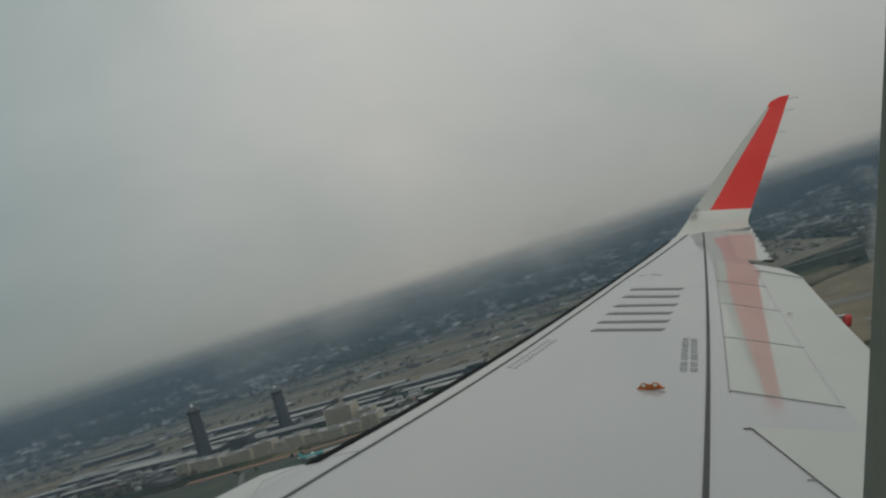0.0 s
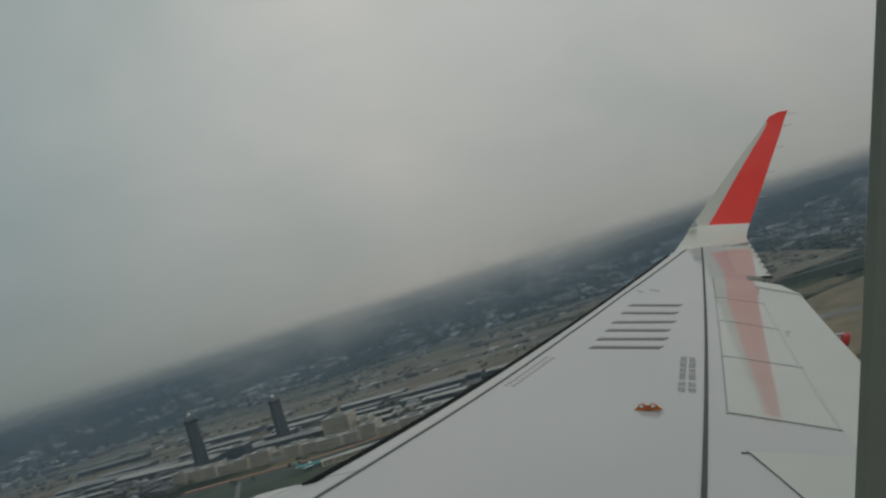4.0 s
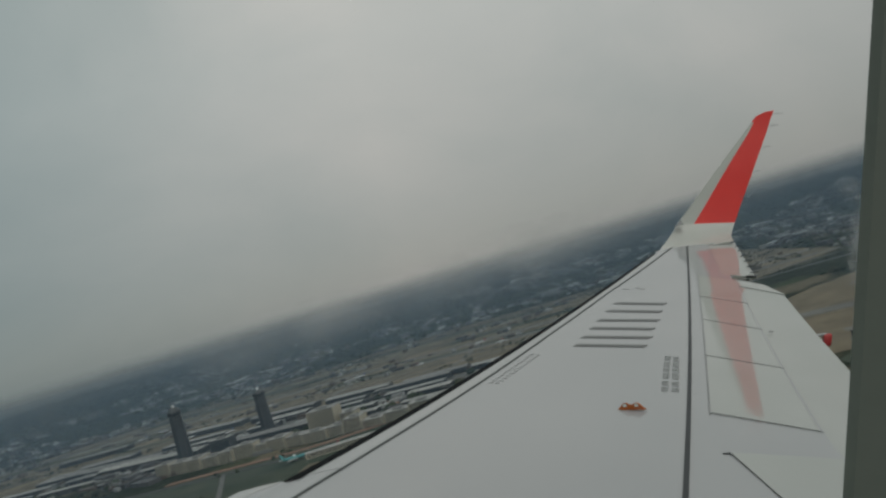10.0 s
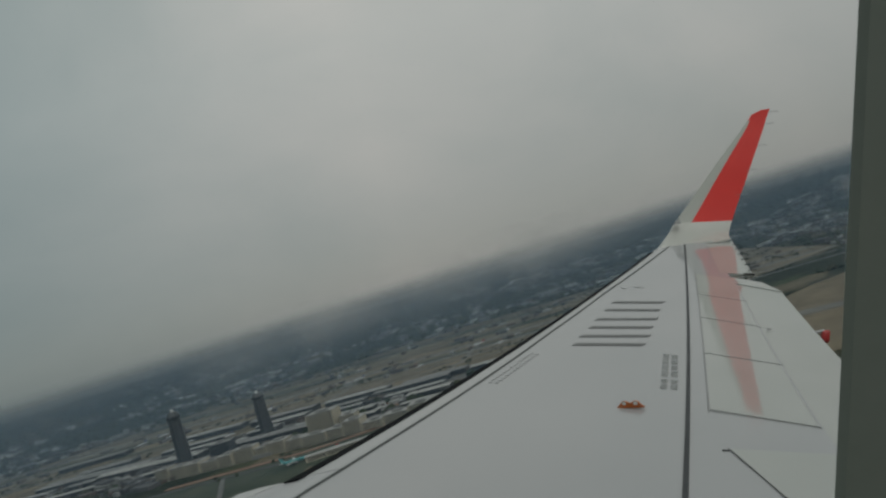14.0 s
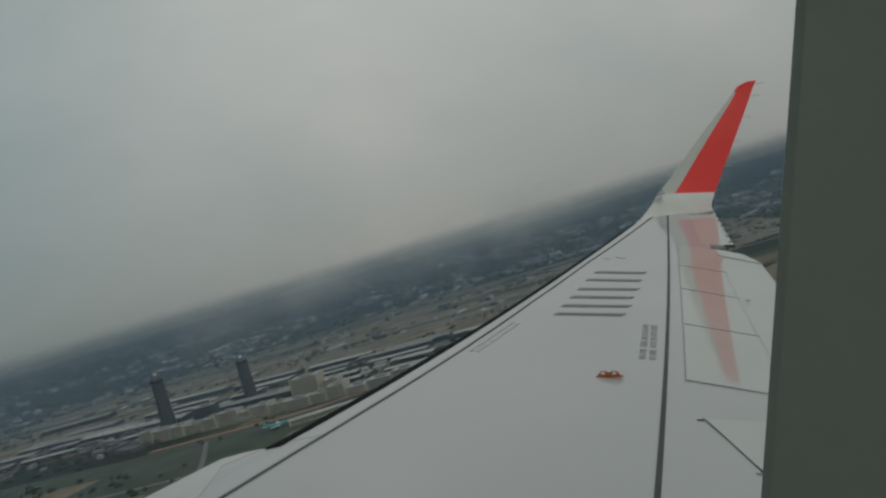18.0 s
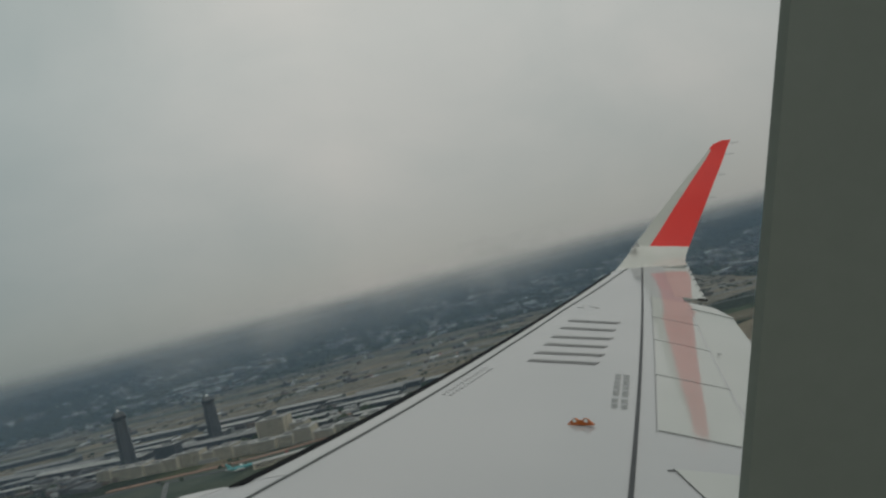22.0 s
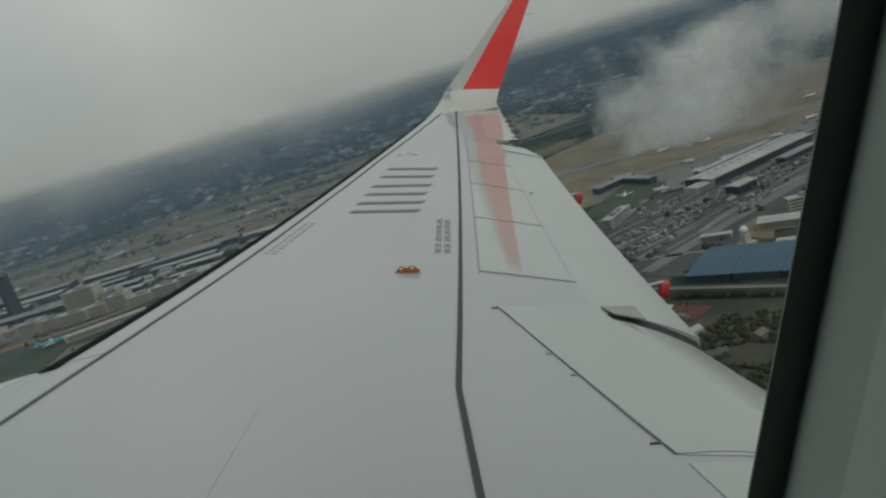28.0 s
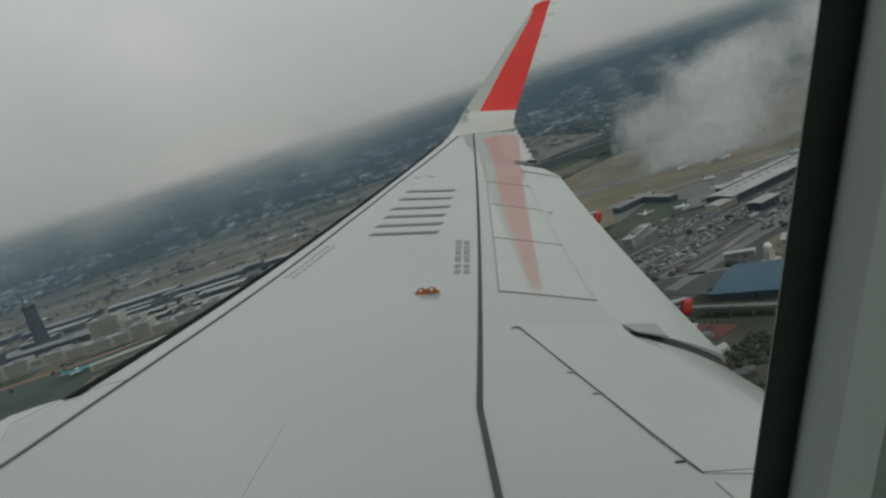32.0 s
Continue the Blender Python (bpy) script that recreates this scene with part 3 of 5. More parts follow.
# Flap track fairings, whose tails are red.
for y, x, z in ((7.6, 8.72, 0.21), (10.5, 9.16, 0.97)):
    fair = wing_part("track_fairing", tube([(x - 1.7, y, z + 0.0), (x - 1.2, y, z - 0.03), (x - 0.5, y, z - 0.01), (x - 0.03, y, z + 0.03)], [0.04, 0.09, 0.045, 0.012], 12), SLATGREY, "white flap track fairing", True)
    wing_part("fairing_tail", rings([[(x - 0.03 + a + 0.3 * h * sgn(math.sin(q)), y + w * sgn(math.cos(q)), z - 0.028 + c + h * sgn(math.sin(q))) for q in [math.pi * (k + 0.5) / 8 for k in range(16)]] for a, c, w, h in
              ((-0.05, 0.0, 0.03, 0.05), (-0.035, -0.01, 0.042, 0.07), (0.015, -0.015, 0.042, 0.072), (0.03, -0.015, 0.03, 0.058))]), TAILRED, "red tail of the fairing", True, fair)

# Engine pylon and nacelle under the leading edge.
wing_part("pylon_fairing", rings([[(x + 0.02 * s, y0 + w * math.cos(a), z0 + h * math.sin(a)) for a in [math.pi * k / 10 for k in range(11)] + [0.0]] for x, y0, w, z0, h, s in
          ((1.6, 6.05, 0.16, -0.2, 0.18, 0), (2.4, 6.08, 0.28, -0.02, 0.22, 0), (3.0, 6.12, 0.42, 0.18, 0.21, 0), (3.45, 6.2, 0.46, 0.33, 0.16, 0), (3.75, 6.2, 0.30, 0.36, 0.03, 0))]), SLAT, "white engine pylon fairing", True)
wing_part("engine_nacelle", rings([[(x, 5.75 + r * math.cos(a), -1.12 + r * math.sin(a)) for a in [2 * math.pi * k / 24 for k in range(24)]] for x, r in
          ((0.0, 0.86), (0.15, 0.98), (0.8, 1.04), (1.6, 1.02), (2.4, 0.92), (3.2, 0.74))]), WHITE, "white engine nacelle", True)


# White plate where the pylon meets the leading edge, with a dark joint and three vents.
PLATE = [((3.743, 7.142), (3.738, 7.118)), ((3.60, 7.10), (3.63, 7.0)), ((3.457, 7.025), (3.525, 6.87)), ((3.236, 6.574), (3.61, 6.289)), ((3.062, 6.197), (3.619, 5.891)), ((2.9, 6.185), (3.474, 5.747)), ((2.758, 6.173), (3.051, 5.901)), ((2.3, 6.16), (2.55, 6.0))]
wing_part("pylon_plate", join([slab([b[0], b[1], a[1], a[0]], 0.004, 0.008, 4, 4) for a, b in zip(PLATE, PLATE[1:])]), SLAT, "white plate over the engine pylon")
wing_part("leading_edge_fillet", join([slab([(3.52, 6.88), (3.71, 6.88), (3.83, 7.15), (3.735, 7.14)], 0.001, 0.02, 3, 3), slab([(3.56, 6.45), (3.60, 6.45), (3.71, 6.88), (3.51, 6.88)], 0.001, 0.02, 3, 4)]), PAINT)
wing_part("plate_joint", stripe([(3.04, 5.904), (3.466, 5.752)], 0.01, 0.009, 0.008, 3), SEAL)
for x, y in ((3.468, 5.798), (3.482, 5.842), (3.512, 5.881)):
    wing_part("vent", slab([(x - 0.024, y - 0.005), (x + 0.018, y - 0.008), (x + 0.022, y + 0.003), (x - 0.02, y + 0.006)], 0.009, 0.006, 1, 1), SEAL)


wing_part("pylon_lower_plate", slab([(3.045, 5.895), (3.46, 5.745), (3.414, 5.598), (3.204, 5.593)], 0.002, 0.008, 4, 4), SLATGREY, "grey plate behind the pylon joint")
for x, y in ((3.017, 5.803), (3.087, 5.823)):
    wing_part("vent", slab([(x - 0.02, y - 0.05), (x + 0.02, y - 0.05), (x + 0.02, y + 0.04), (x - 0.02, y + 0.04)], 0.008, 0.008, 1, 1), SEAL)


# Upturned tip. Stations: y, z of the inner face, fore and aft edge.
TIP = [(16.3, 2.74, 8.46, 9.93), (16.55, 2.81, 8.56, 9.97), (16.78, 2.93, 8.72, 10.03), (16.97, 3.1, 8.92, 10.12), (17.07, 3.293, 9.09, 10.227), (17.16, 3.6, 9.41, 10.424),
       (17.26, 4.1, 9.9, 10.744), (17.37, 4.6, 10.4, 11.064), (17.49, 5.08, 10.9, 11.371), (17.53, 5.29, 11.10, 11.493), (17.55, 5.41, 11.22, 11.575), (17.56, 5.475, 11.42, 11.615)]


def tip_loft(stations, c0, c1):
    """The tip's skin between chord fractions, which may differ from station to station."""
    loops = []
    for k, (y, z, xf, xa) in enumerate(stations):
        i = TIP.index((y, z, xf, xa))
        p, q = TIP[max(i - 1, 0)], TIP[min(i + 1, len(TIP) - 1)]
        t = Vector((q[0] - p[0], q[1] - p[1])).normalized()
        ny, nz = t.y, -t.x
        a, b = c0[k], c1[k]
        shear = (0, 0.01, 0.05, 0.11, 0.15, 0.13, 0.10, 0.06, 0.03, 0.01, 0, 0)[i]
        loop = []
        for side in (0, 1):
            for s in range(9):
                u = s / 8 if side == 0 else 1 - s / 8
                c = a + (b - a) * u
                th = (xa - xf) * 0.10 * (math.sqrt(max(c, 0)) * (1 - c) * 1.6) + 0.008
                d = -0.0 if side == 0 else th
                loop.append((xf + (xa - xf) * c, y + ny * d, z + nz * d - shear * (c - 0.25)))
        loops.append(loop)
    return rings(loops)


sharklet = wing_part("upturned_tip", tip_loft(TIP[:5], [0] * 5, [1] * 5), TIPWHITE, "white root of the upturned wing tip", True)
strip = [0.30, 0.29, 0.27, 0.25, 0.20, 0.14]
wing_part("red_panel", tip_loft(TIP[4:10], strip, [1] * 6), RED, "bright red painted face", True, sharklet)
wing_part("tip_leading_edge", tip_loft(TIP[4:10], [0] * 6, strip), EDGE, "grey unpainted leading edge", True, sharklet)
wing_part("red_cap", tip_loft(TIP[9:], [0, 0, 0], [1, 1, 1]), RED, "rounded red cap", True, sharklet)
LENS = [(9.005, 16.92, 3.265), (9.185, 16.92, 3.28), (9.155, 16.92, 3.385)]
lamp_lens = [(x, y + d, z) for d in (-0.035, 0.05) for x, y, z in LENS]
wing_part("navigation_light", (lamp_lens, [(0, 1, 2), (5, 4, 3), (0, 3, 4, 1), (1, 4, 5, 2), (2, 5, 3, 0)]), GLINT, "small glassy lamp at the fore edge", False, sharklet)
for z in (3.7, 4.2, 4.7, 5.15, 5.4):
    x = 10.227 + 0.64 * (z - 3.293)
    y = 17.1 + 0.22 * (z - 3.3)
    wing_part("static_wick", tube([(x - 0.02, y, z), (x + 0.2, y, z - 0.01)], 0.0045, 5), SEAM, "", False, sharklet)

# Orange tie-down lug with two eyes; white plugs paint the light in them.
lug_profile = [(-0.17, 0), (-0.13, 0.03), (-0.1, 0.06), (-0.06, 0.066), (-0.02, 0.045), (0.02, 0.045), (0.06, 0.066), (0.1, 0.06), (0.13, 0.03), (0.17, 0)]


def lug_mesh():
    v, f = [], []
    for d in (-0.012, 0.012):
        v += [(a, d, h) for a, h in lug_profile]
    n = len(lug_profile)
    f.append(tuple(range(n)))
    f.append(tuple(reversed(range(n, 2 * n))))
    f += [((k + 1) % n, k, n + k, n + (k + 1) % n) for k in range(n)]
    return join([(v, f), box(-0.17, -0.02, -0.01, 0.17, 0.02, 0.006)])


LUG = pose(6.51, 7.695, top(6.51, 7.695) + 0.01, 0, 2, -40)
lug = wing_part("tie_down_lug", lug_mesh(), ORANGE, "orange double-eyed lug")
lug.matrix_local = LUG @ Matrix.Scale(0.72, 4)
for a in (-0.075, 0.075):
    ring = [(a + 0.028 * math.cos(2 * math.pi * k / 10), d, 0.038 + 0.019 * math.sin(2 * math.pi * k / 10)) for d in (-0.014, 0.014) for k in range(10)]
    eye_plug = wing_part("eye", (ring, [tuple(range(10)), tuple(reversed(range(10, 20)))] + [((k + 1) % 10, k, 10 + k, 10 + (k + 1) % 10) for k in range(10)]), WHITE, "", False, lug)


# Markings: plain bars.
def bar(x0, y0, x1, y1, width, mat, name="marking_bar"):
    wing_part(name, stripe([(x0, y0), (x1, y1)], width, 0.006, 0.008, 2), mat)


MARK = (((6.30, 10.47), (7.02, 9.92)), ((6.42, 10.85), (7.15, 10.30)), ((6.58, 11.27), (7.26, 10.72)), ((6.72, 11.68), (7.41, 11.14)), ((6.91, 12.185), (7.54, 11.63)), ((7.08, 12.615), (7.69, 12.07)))
for (x0, y0), (x1, y1) in MARK:
    bar(x0, y0, x1, y1, 0.105, LETTER)
for row, (ax, ay, bx, by) in enumerate(((6.835, 8.145, 7.125, 9.405), (6.91, 8.08, 7.19, 9.32))):
    for k in range(34):
        v = k / 34
        if k in (4, 9, 10, 17, 22, 28):
            continue
        x, y = ax + (bx - ax) * v, ay + (by - ay) * v
        bar(x, y, x + 0.046, y - 0.042, 0.015, STENCIL)
for row in range(2):
    for k in range(13):
        v = k / 13
        x, y = 5.30 + 0.07 * row + 0.49 * v, 9.33 - 0.08 * row + 1.1 * v
        bar(x, y, x + 0.04, y - 0.035, 0.018, PALE)
bar(7.53, 13.5, 7.64, 13.3, 0.03, PALE)
bar(7.34, 13.57, 7.42, 13.45, 0.03, PALE)
wing_part("fastener", slab([(8.465, 10.34), (8.51, 10.33), (8.51, 10.37), (8.465, 10.38)], 0.009, 0.006, 1, 1), FAINT)

# ---- cabin round the camera ----
XR, YR, LEAN, SLOPE, ZC = 5.93, 1.6955, 0.1536, 0.2934, 1.40


def opening(right, hh, out, left=0.50, rad=0.10, seg=6):
    """A rounded loop in the plane of the cabin wall. right: how far its aft edge lies behind the rim's."""
    x1, x0 = XR + right, XR - left - right
    pts = []
    for cx, cz, a0 in ((x1 - rad, hh - rad, 0), (x0 + rad, hh - rad, 90), (x0 + rad, -hh + rad, 180), (x1 - rad, -hh + rad, 270)):
        for k in range(seg + 1):
            a = radians(a0 + 90 * k / seg)
            pts.append((cx + rad * math.cos(a), cz + rad * math.sin(a)))
    return [(x + LEAN * z, YR - SLOPE * z + out, ZC + z) for x, z in pts]


def outer_loop(out, w=2.1, hh=1.6, seg=6):
    pts = []
    for sx, sz in ((1, 1), (-1, 1), (-1, -1), (1, -1)):
        for k in range(seg + 1):
            pts.append((XR - 0.08 + sx * w, sz * hh))
    return [(x, YR - SLOPE * z + out, ZC + z) for x, z in pts]


cabin_wall = empty("wall_window", "grey plastic cabin wall with a rounded window", "cabin wall", m=TILT, kind="structure")
part("wall_panel", mesh_of(*rings([outer_loop(0.136), outer_loop(0.0), opening(0.003, 0.30, 0.0), opening(0.001, 0.295, 0.004), opening(0.012, 0.30, 0.03)], False), WALL, True), cabin_wall, "smooth grey-green plastic panel")
part("window_reveal", mesh_of(*rings([opening(0.012, 0.30, 0.03), opening(0.0688, 0.345, 0.12), opening(0.071, 0.347, 0.136), outer_loop(0.136)], False), WALL_SHADED, True), cabin_wall, "grey-green surround sloping out to the pane, shade painted into its colour")
part("gasket", mesh_of(*rings([opening(0.0690, 0.3452, 0.119), opening(0.0514, 0.331, 0.119), opening(0.0522, 0.331, 0.121), opening(0.065, 0.343, 0.134), opening(0.0700, 0.346, 0.134)], False), GASKET, True), cabin_wall, "black rubber window gasket")
pane = part("pane", mesh_of(*rings([opening(0.063, 0.342, 0.124), opening(0.063, 0.342, 0.128)]), pane_material()), cabin_wall, "clear acrylic window pane")
pane.visible_shadow = False
for name, b in (("floor", (3.9, -2.2, -0.3, 7.8, 2.05, -0.2)), ("ceiling", (3.9, -2.2, 2.55, 7.8, 1.4, 2.65)), ("wall_fore", (3.8, -2.2, -0.2, 3.9, 2.05, 2.55)), ("wall_aft", (7.8, -2.2, -0.2, 7.9, 2.05, 2.55))):
    ob = tagged(new(name, mesh_of(*box(*b), CABIN)), "plain grey cabin lining", "cabin lining", kind="structure")
    ob.matrix_world = TILT

far_wall = empty("wall_far", "grey cabin wall with a row of windows", "cabin wall", m=TILT, kind="structure")
FAR_WINDOWS = (4.4, 4.93, 5.46, 5.99, 6.52, 7.05)
strips = [box(3.9, -2.3, -0.2, 7.8, -2.2, 1.2), box(3.9, -2.3, 1.56, 7.8, -2.2, 2.55)]
edges = [3.9] + [v for x in FAR_WINDOWS for v in (x, x + 0.26)] + [7.8]
strips += [box(a, -2.3, 1.2, b, -2.2, 1.56) for a, b in zip(edges[::2], edges[1::2])]
part("wall_panel", mesh_of(*join(strips), CABIN), far_wall)
for x in FAR_WINDOWS:
    lamp = bpy.data.lights.new("window_daylight", "AREA")
    lamp.shape, lamp.size, lamp.size_y, lamp.energy, lamp.color = "RECTANGLE", 0.26, 0.36, 3.0, (0.93, 1.0, 0.96)
    ob = new("window_daylight", lamp)
    ob.matrix_world = TILT @ pose(x + 0.13, -2.26, 1.38, 90, 0, 0)

# ---- ground ----
def height(x, y):
    r = math.hypot(x, y)
    far = max(0.0, (r - 3250) / 1610)
    return GROUND + 176 * far ** 1.2 + (9 * far * noise.noise((x * 0.0016, y * 0.0016, 3.0)) if far > 0 else 0)


def ground_mesh():
    radii = [0, 120, 260, 450, 700, 1000, 1400, 1800, 2200, 2600, 3000] + [3250 + 100 * k for k in range(16)] + [4860]
    seg = 144
    v, f = [(0, 0, GROUND)], []
    for r in radii[1:]:
        for k in range(seg):
            a = 2 * math.pi * k / seg
            x, y = r * math.cos(a), r * math.sin(a)
            v.append((x, y, height(x, y)))
    f += [(0, 1 + k, 1 + (k + 1) % seg) for k in range(seg)]
    for a in range(len(radii) - 2):
        for k in range(seg):
            p, q = 1 + a * seg, 1 + (a + 1) * seg
            f.append((p + k, q + k, q + (k + 1) % seg, p + (k + 1) % seg))
    return v, f


tagged(new("ground", mesh_of(*ground_mesh(), COUNTRY, True)), "patchwork of dark woods and dry fields", "ground", kind="structure")


def flat(name, pts, mat, lift, label, category):
    """A level sheet of ground with an outline, a little above the land."""
    v = [(x, y, GROUND + lift) for x, y in pts] + [(x, y, GROUND - 1) for x, y in pts]
    n = len(pts)
    f = [tuple(range(n))] + [((k + 1) % n, k, n + k, n + (k + 1) % n) for k in range(n)]
    return tagged(new(name, mesh_of(v, f, mat)), label, category, kind="structure")


def ribbon(name, pts, width, mat, lift, label, category="road", smooth=4):
    """A road or runway along a bent line."""
    p = [Vector((*q, 0)) for q in pts]
    if len(p) > 2:
        for _ in range(smooth):
            q = [p[0]]
            for a, b in zip(p, p[1:]):
                q += [a * 0.75 + b * 0.25, a * 0.25 + b * 0.75]
            p = q + [p[-1]] if len(q) < 60 else p
    v, f = [], []
    for k, c in enumerate(p):
        d = (p[min(k + 1, len(p) - 1)] - p[max(k - 1, 0)]).normalized()
        s = Vector((-d.y, d.x, 0)) * width / 2
        v += [(c.x + s.x, c.y + s.y, GROUND + lift), (c.x - s.x, c.y - s.y, GROUND + lift), (c.x - s.x, c.y - s.y, GROUND - 0.5), (c.x + s.x, c.y + s.y, GROUND - 0.5)]
    for k in range(len(p) - 1):
        a, b = 4 * k, 4 * k + 4
        f += [(a, a + 1, b + 1, b), (a + 1, a + 2, b + 2, b + 1), (a + 3, a, b, b + 3)]
    return tagged(new(name, mesh_of(v, f, mat)), label, category, kind="structure")


# Airfield beyond the leading edge.
flat("airfield_grass", [(-2420, 2130), (-1350, 1900), (-450, 1760), (350, 1850), (900, 2150), (900, 3080), (300, 3200), (-300, 3210), (-900, 3100), (-1500, 2870), (-2050, 2500)], TANGRASS, 0.3, "dry tan airfield grass", "grass")
ribbon("runway", [(-2150, 2560), (900, 2330)], 60, TAXI, 0.8, "long pale concrete runway", "runway")
ribbon("taxiway", [(-2150, 2360), (900, 2160)], 30, TAXI, 0.7, "pale taxiway beside the runway", "taxiway")
flat("apron", [(-1350, 1820), (-200, 1560), (350, 1600), (350, 1780), (-350, 1800), (-1350, 2020)], CONCRETE, 0.5, "concrete parking apron for aircraft", "apron")
flat("near_grass", [(-1350, 1000), (-200, 900), (50, 1300), (-200, 1420), (-750, 1380), (-1350, 1500)], GREENGRASS, 0.25, "green and tan grass field", "grass")
ribbon("road", [(-1350, 1700), (-750, 1640), (-350, 1520), (-150, 1560), (50, 1750)], 22, ASPHALT, 0.9, "grey airport access road")
ribbon("road", [(-610, 1800), (-370, 1700), (-180, 1560), (30, 1500)], 18, CONCRETE, 1.0, "pale elevated access road")
ribbon("road", [(-750, 1400), (-599, 1387), (-451, 1372), (-334, 1400), (-245, 1445), (-261, 1551), (-373, 1730), (-323, 1775), (-217, 1835), (-50, 1900)], 20, BROWN, 1.1, "reddish-brown service road with a loop")
ribbon("road", [(-1250, 1180), (-750, 1130), (-350, 1080), (-50, 1120)], 10, CONCRETE, 0.6, "narrow lane across the fields")
ribbon("road", [(-610, 1340), (-550, 1180), (-490, 980)], 9, CONCRETE, 0.7, "narrow lane across the fields")
for pts, label in (([(-950, 1300), (-780, 1270), (-810, 1180), (-970, 1200)], "dry tan plot in the fields"), ([(-410, 1230), (-270, 1200), (-290, 1110), (-420, 1130)], "dry tan plot in the fields"), ([(-750, 1090), (-590, 1060), (-610, 960), (-750, 990)], "dry tan plot in the fields")):
    flat("dry_plot", pts, TANGRASS, 0.45, label, "grass")
ribbon("road", [(-1150, 1450), (-550, 1330), (-150, 1300), (150, 1380)], 14, ASPHALT, 0.6, "narrow perimeter road")

for k, (y0, w, fall) in enumerate(((2010, 16, 0.07), (2090, 12, 0.06), (2240, 18, 0.065), (2450, 14, 0.07), (2650, 20, 0.075), (2780, 14, 0.06), (2900, 22, 0.05))):
    ribbon("taxiway", [(-2000, y0 + 140), (-700, y0 + 140 - 1300 * fall), (850, y0 + 140 - 2850 * fall)], w, TAXI if k % 2 else CONCRETE, 0.65, "pale lane across the dry airfield grass", "taxiway")
for x, y in ((-1500, 2080), (-1050, 2020), (-620, 1950), (-240, 1900), (150, 1880)):
    ribbon("taxiway", [(x, y), (x + 70, y + 210), (x + 60, y + 480)], 15, TAXI, 0.66, "pale link between runway and taxiway", "taxiway")
for pts in ([(-1900, 2420), (-1200, 2350), (-1150, 2400), (-1850, 2480)], [(-700, 2300), (100, 2230), (120, 2290), (-680, 2360)], [(-1300, 2140), (-800, 2090), (-790, 2120), (-1290, 2180)], [(-1500, 2660), (-600, 2600), (-640, 2740), (-1450, 2800)], [(-300, 2560), (700, 2480), (760, 2600), (-250, 2680)], [(-800, 2900), (200, 2880), (150, 3020), (-780, 3010)]):
    flat("grass_plot", pts, GREENGRASS, 0.42, "greener strip in the dry airfield grass", "grass")

# Airport behind the trailing edge.
flat("airfield_grass", [(330, 1010), (470, 985), (700, 1010), (950, 1050), (1500, 1150), (1750, 1650), (1100, 1800), (600, 1600), (330, 1400)], TANGRASS, 0.3, "dry tan airfield grass", "grass")
ribbon("runway", [(420, 1330), (626, 1271), (990, 1166), (1500, 1030)], 46, TAXI, 0.8, "pale runway across dry grass", "runway")
ribbon("taxiway", [(440, 1120), (734, 1062), (1000, 1060), (1500, 1150)], 22, TAXI, 0.7, "pale taxiway across dry grass", "taxiway")
ribbon("taxiway", [(620, 1500), (1100, 1380), (1600, 1300)], 18, TAXI, 0.7, "pale taxiway across dry grass", "taxiway")
flat("apron", [(400, 985), (500, 925), (760, 1000), (1100, 1040), (1100, 1075), (760, 1050), (500, 1070), (420, 1060)], CONCRETE, 0.5, "concrete parking apron for aircraft", "apron")
flat("airport_yard", [(270, 650), (300, 620), (400, 650), (520, 640), (800, 720), (1100, 900), (1100, 1035), (760, 985), (500, 915), (390, 960), (290, 800)], ASPHALT, 0.35, "asphalt yards and car parks", "yard")
flat("near_grass", [(120, 330), (240, 300), (400, 380), (345, 490), (270, 580), (190, 600), (120, 480)], SCRUB, 0.25, "rough green and brown field", "grass")
flat("dry_plot", [(429, 696), (466, 709), (465, 682), (420, 628), (410, 663)], TANGRASS, 0.6, "dry tan plot behind the radar tower", "grass")
flat("inner_grass", [(477, 1060), (511, 993), (472, 931), (422, 902), (367, 890), (360, 960)], GREENGRASS, 0.75, "worn green grass beside the apron", "grass")
ribbon("road", [(398, 719), (424, 736), (469, 760), (527, 775), (640, 800)], 8, TAXI, 1.2, "pale curved road beside the car parks")
ribbon("road", [(322, 802), (426, 835), (627, 919), (800, 990)], 12, ASPHALT, 1.1, "dark road along the terminal")
flat("sports_court", [(246, 548), (272, 560), (292, 530), (266, 518)], REDDIRT, 0.8, "red sports court", "court")
for pts, w, label in (([(300, 660), (416, 714), (664, 815), (1000, 960)], 16, "pale main road through the airport"), ([(300, 760), (427, 800), (600, 868), (900, 985)], 9, "pale service road"),
                      ([(300, 800), (440, 835), (620, 900), (820, 980)], 7, "pale service road"), ([(330, 730), (470, 770), (660, 845), (900, 945)], 8, "pale service road"),
                      ([(280, 690), (400, 745), (560, 800)], 7, "pale service road"), ([(520, 720), (640, 770), (800, 800), (1000, 860)], 8, "pale service road")):
    ribbon("road", pts, w, CONCRETE, 0.9, label)
for k in range(9):
    x, y = 330 + 62 * k, 742 + 23 * k
    ribbon("road", [(x, y), (x - 22, y + 46), (x - 38, y + 92)], 4, CONCRETE, 0.8, "narrow lane between the car parks")
for k in range(4):
    ribbon("road", [(320, 772 + 22 * k), (480, 822 + 22 * k), (700, 905 + 21 * k)], 4, CONCRETE if k % 2 else TAXI, 0.75, "pale lane between the car parks")
for k in range(14):
    ribbon("road", [(330 + 18 * k, 735 + 8 * k), (420 + 24 * k, 775 + 9.5 * k)], 1.6, CONCRETE if k % 3 else TAXI, 0.72, "thin pale lane in the car parks")
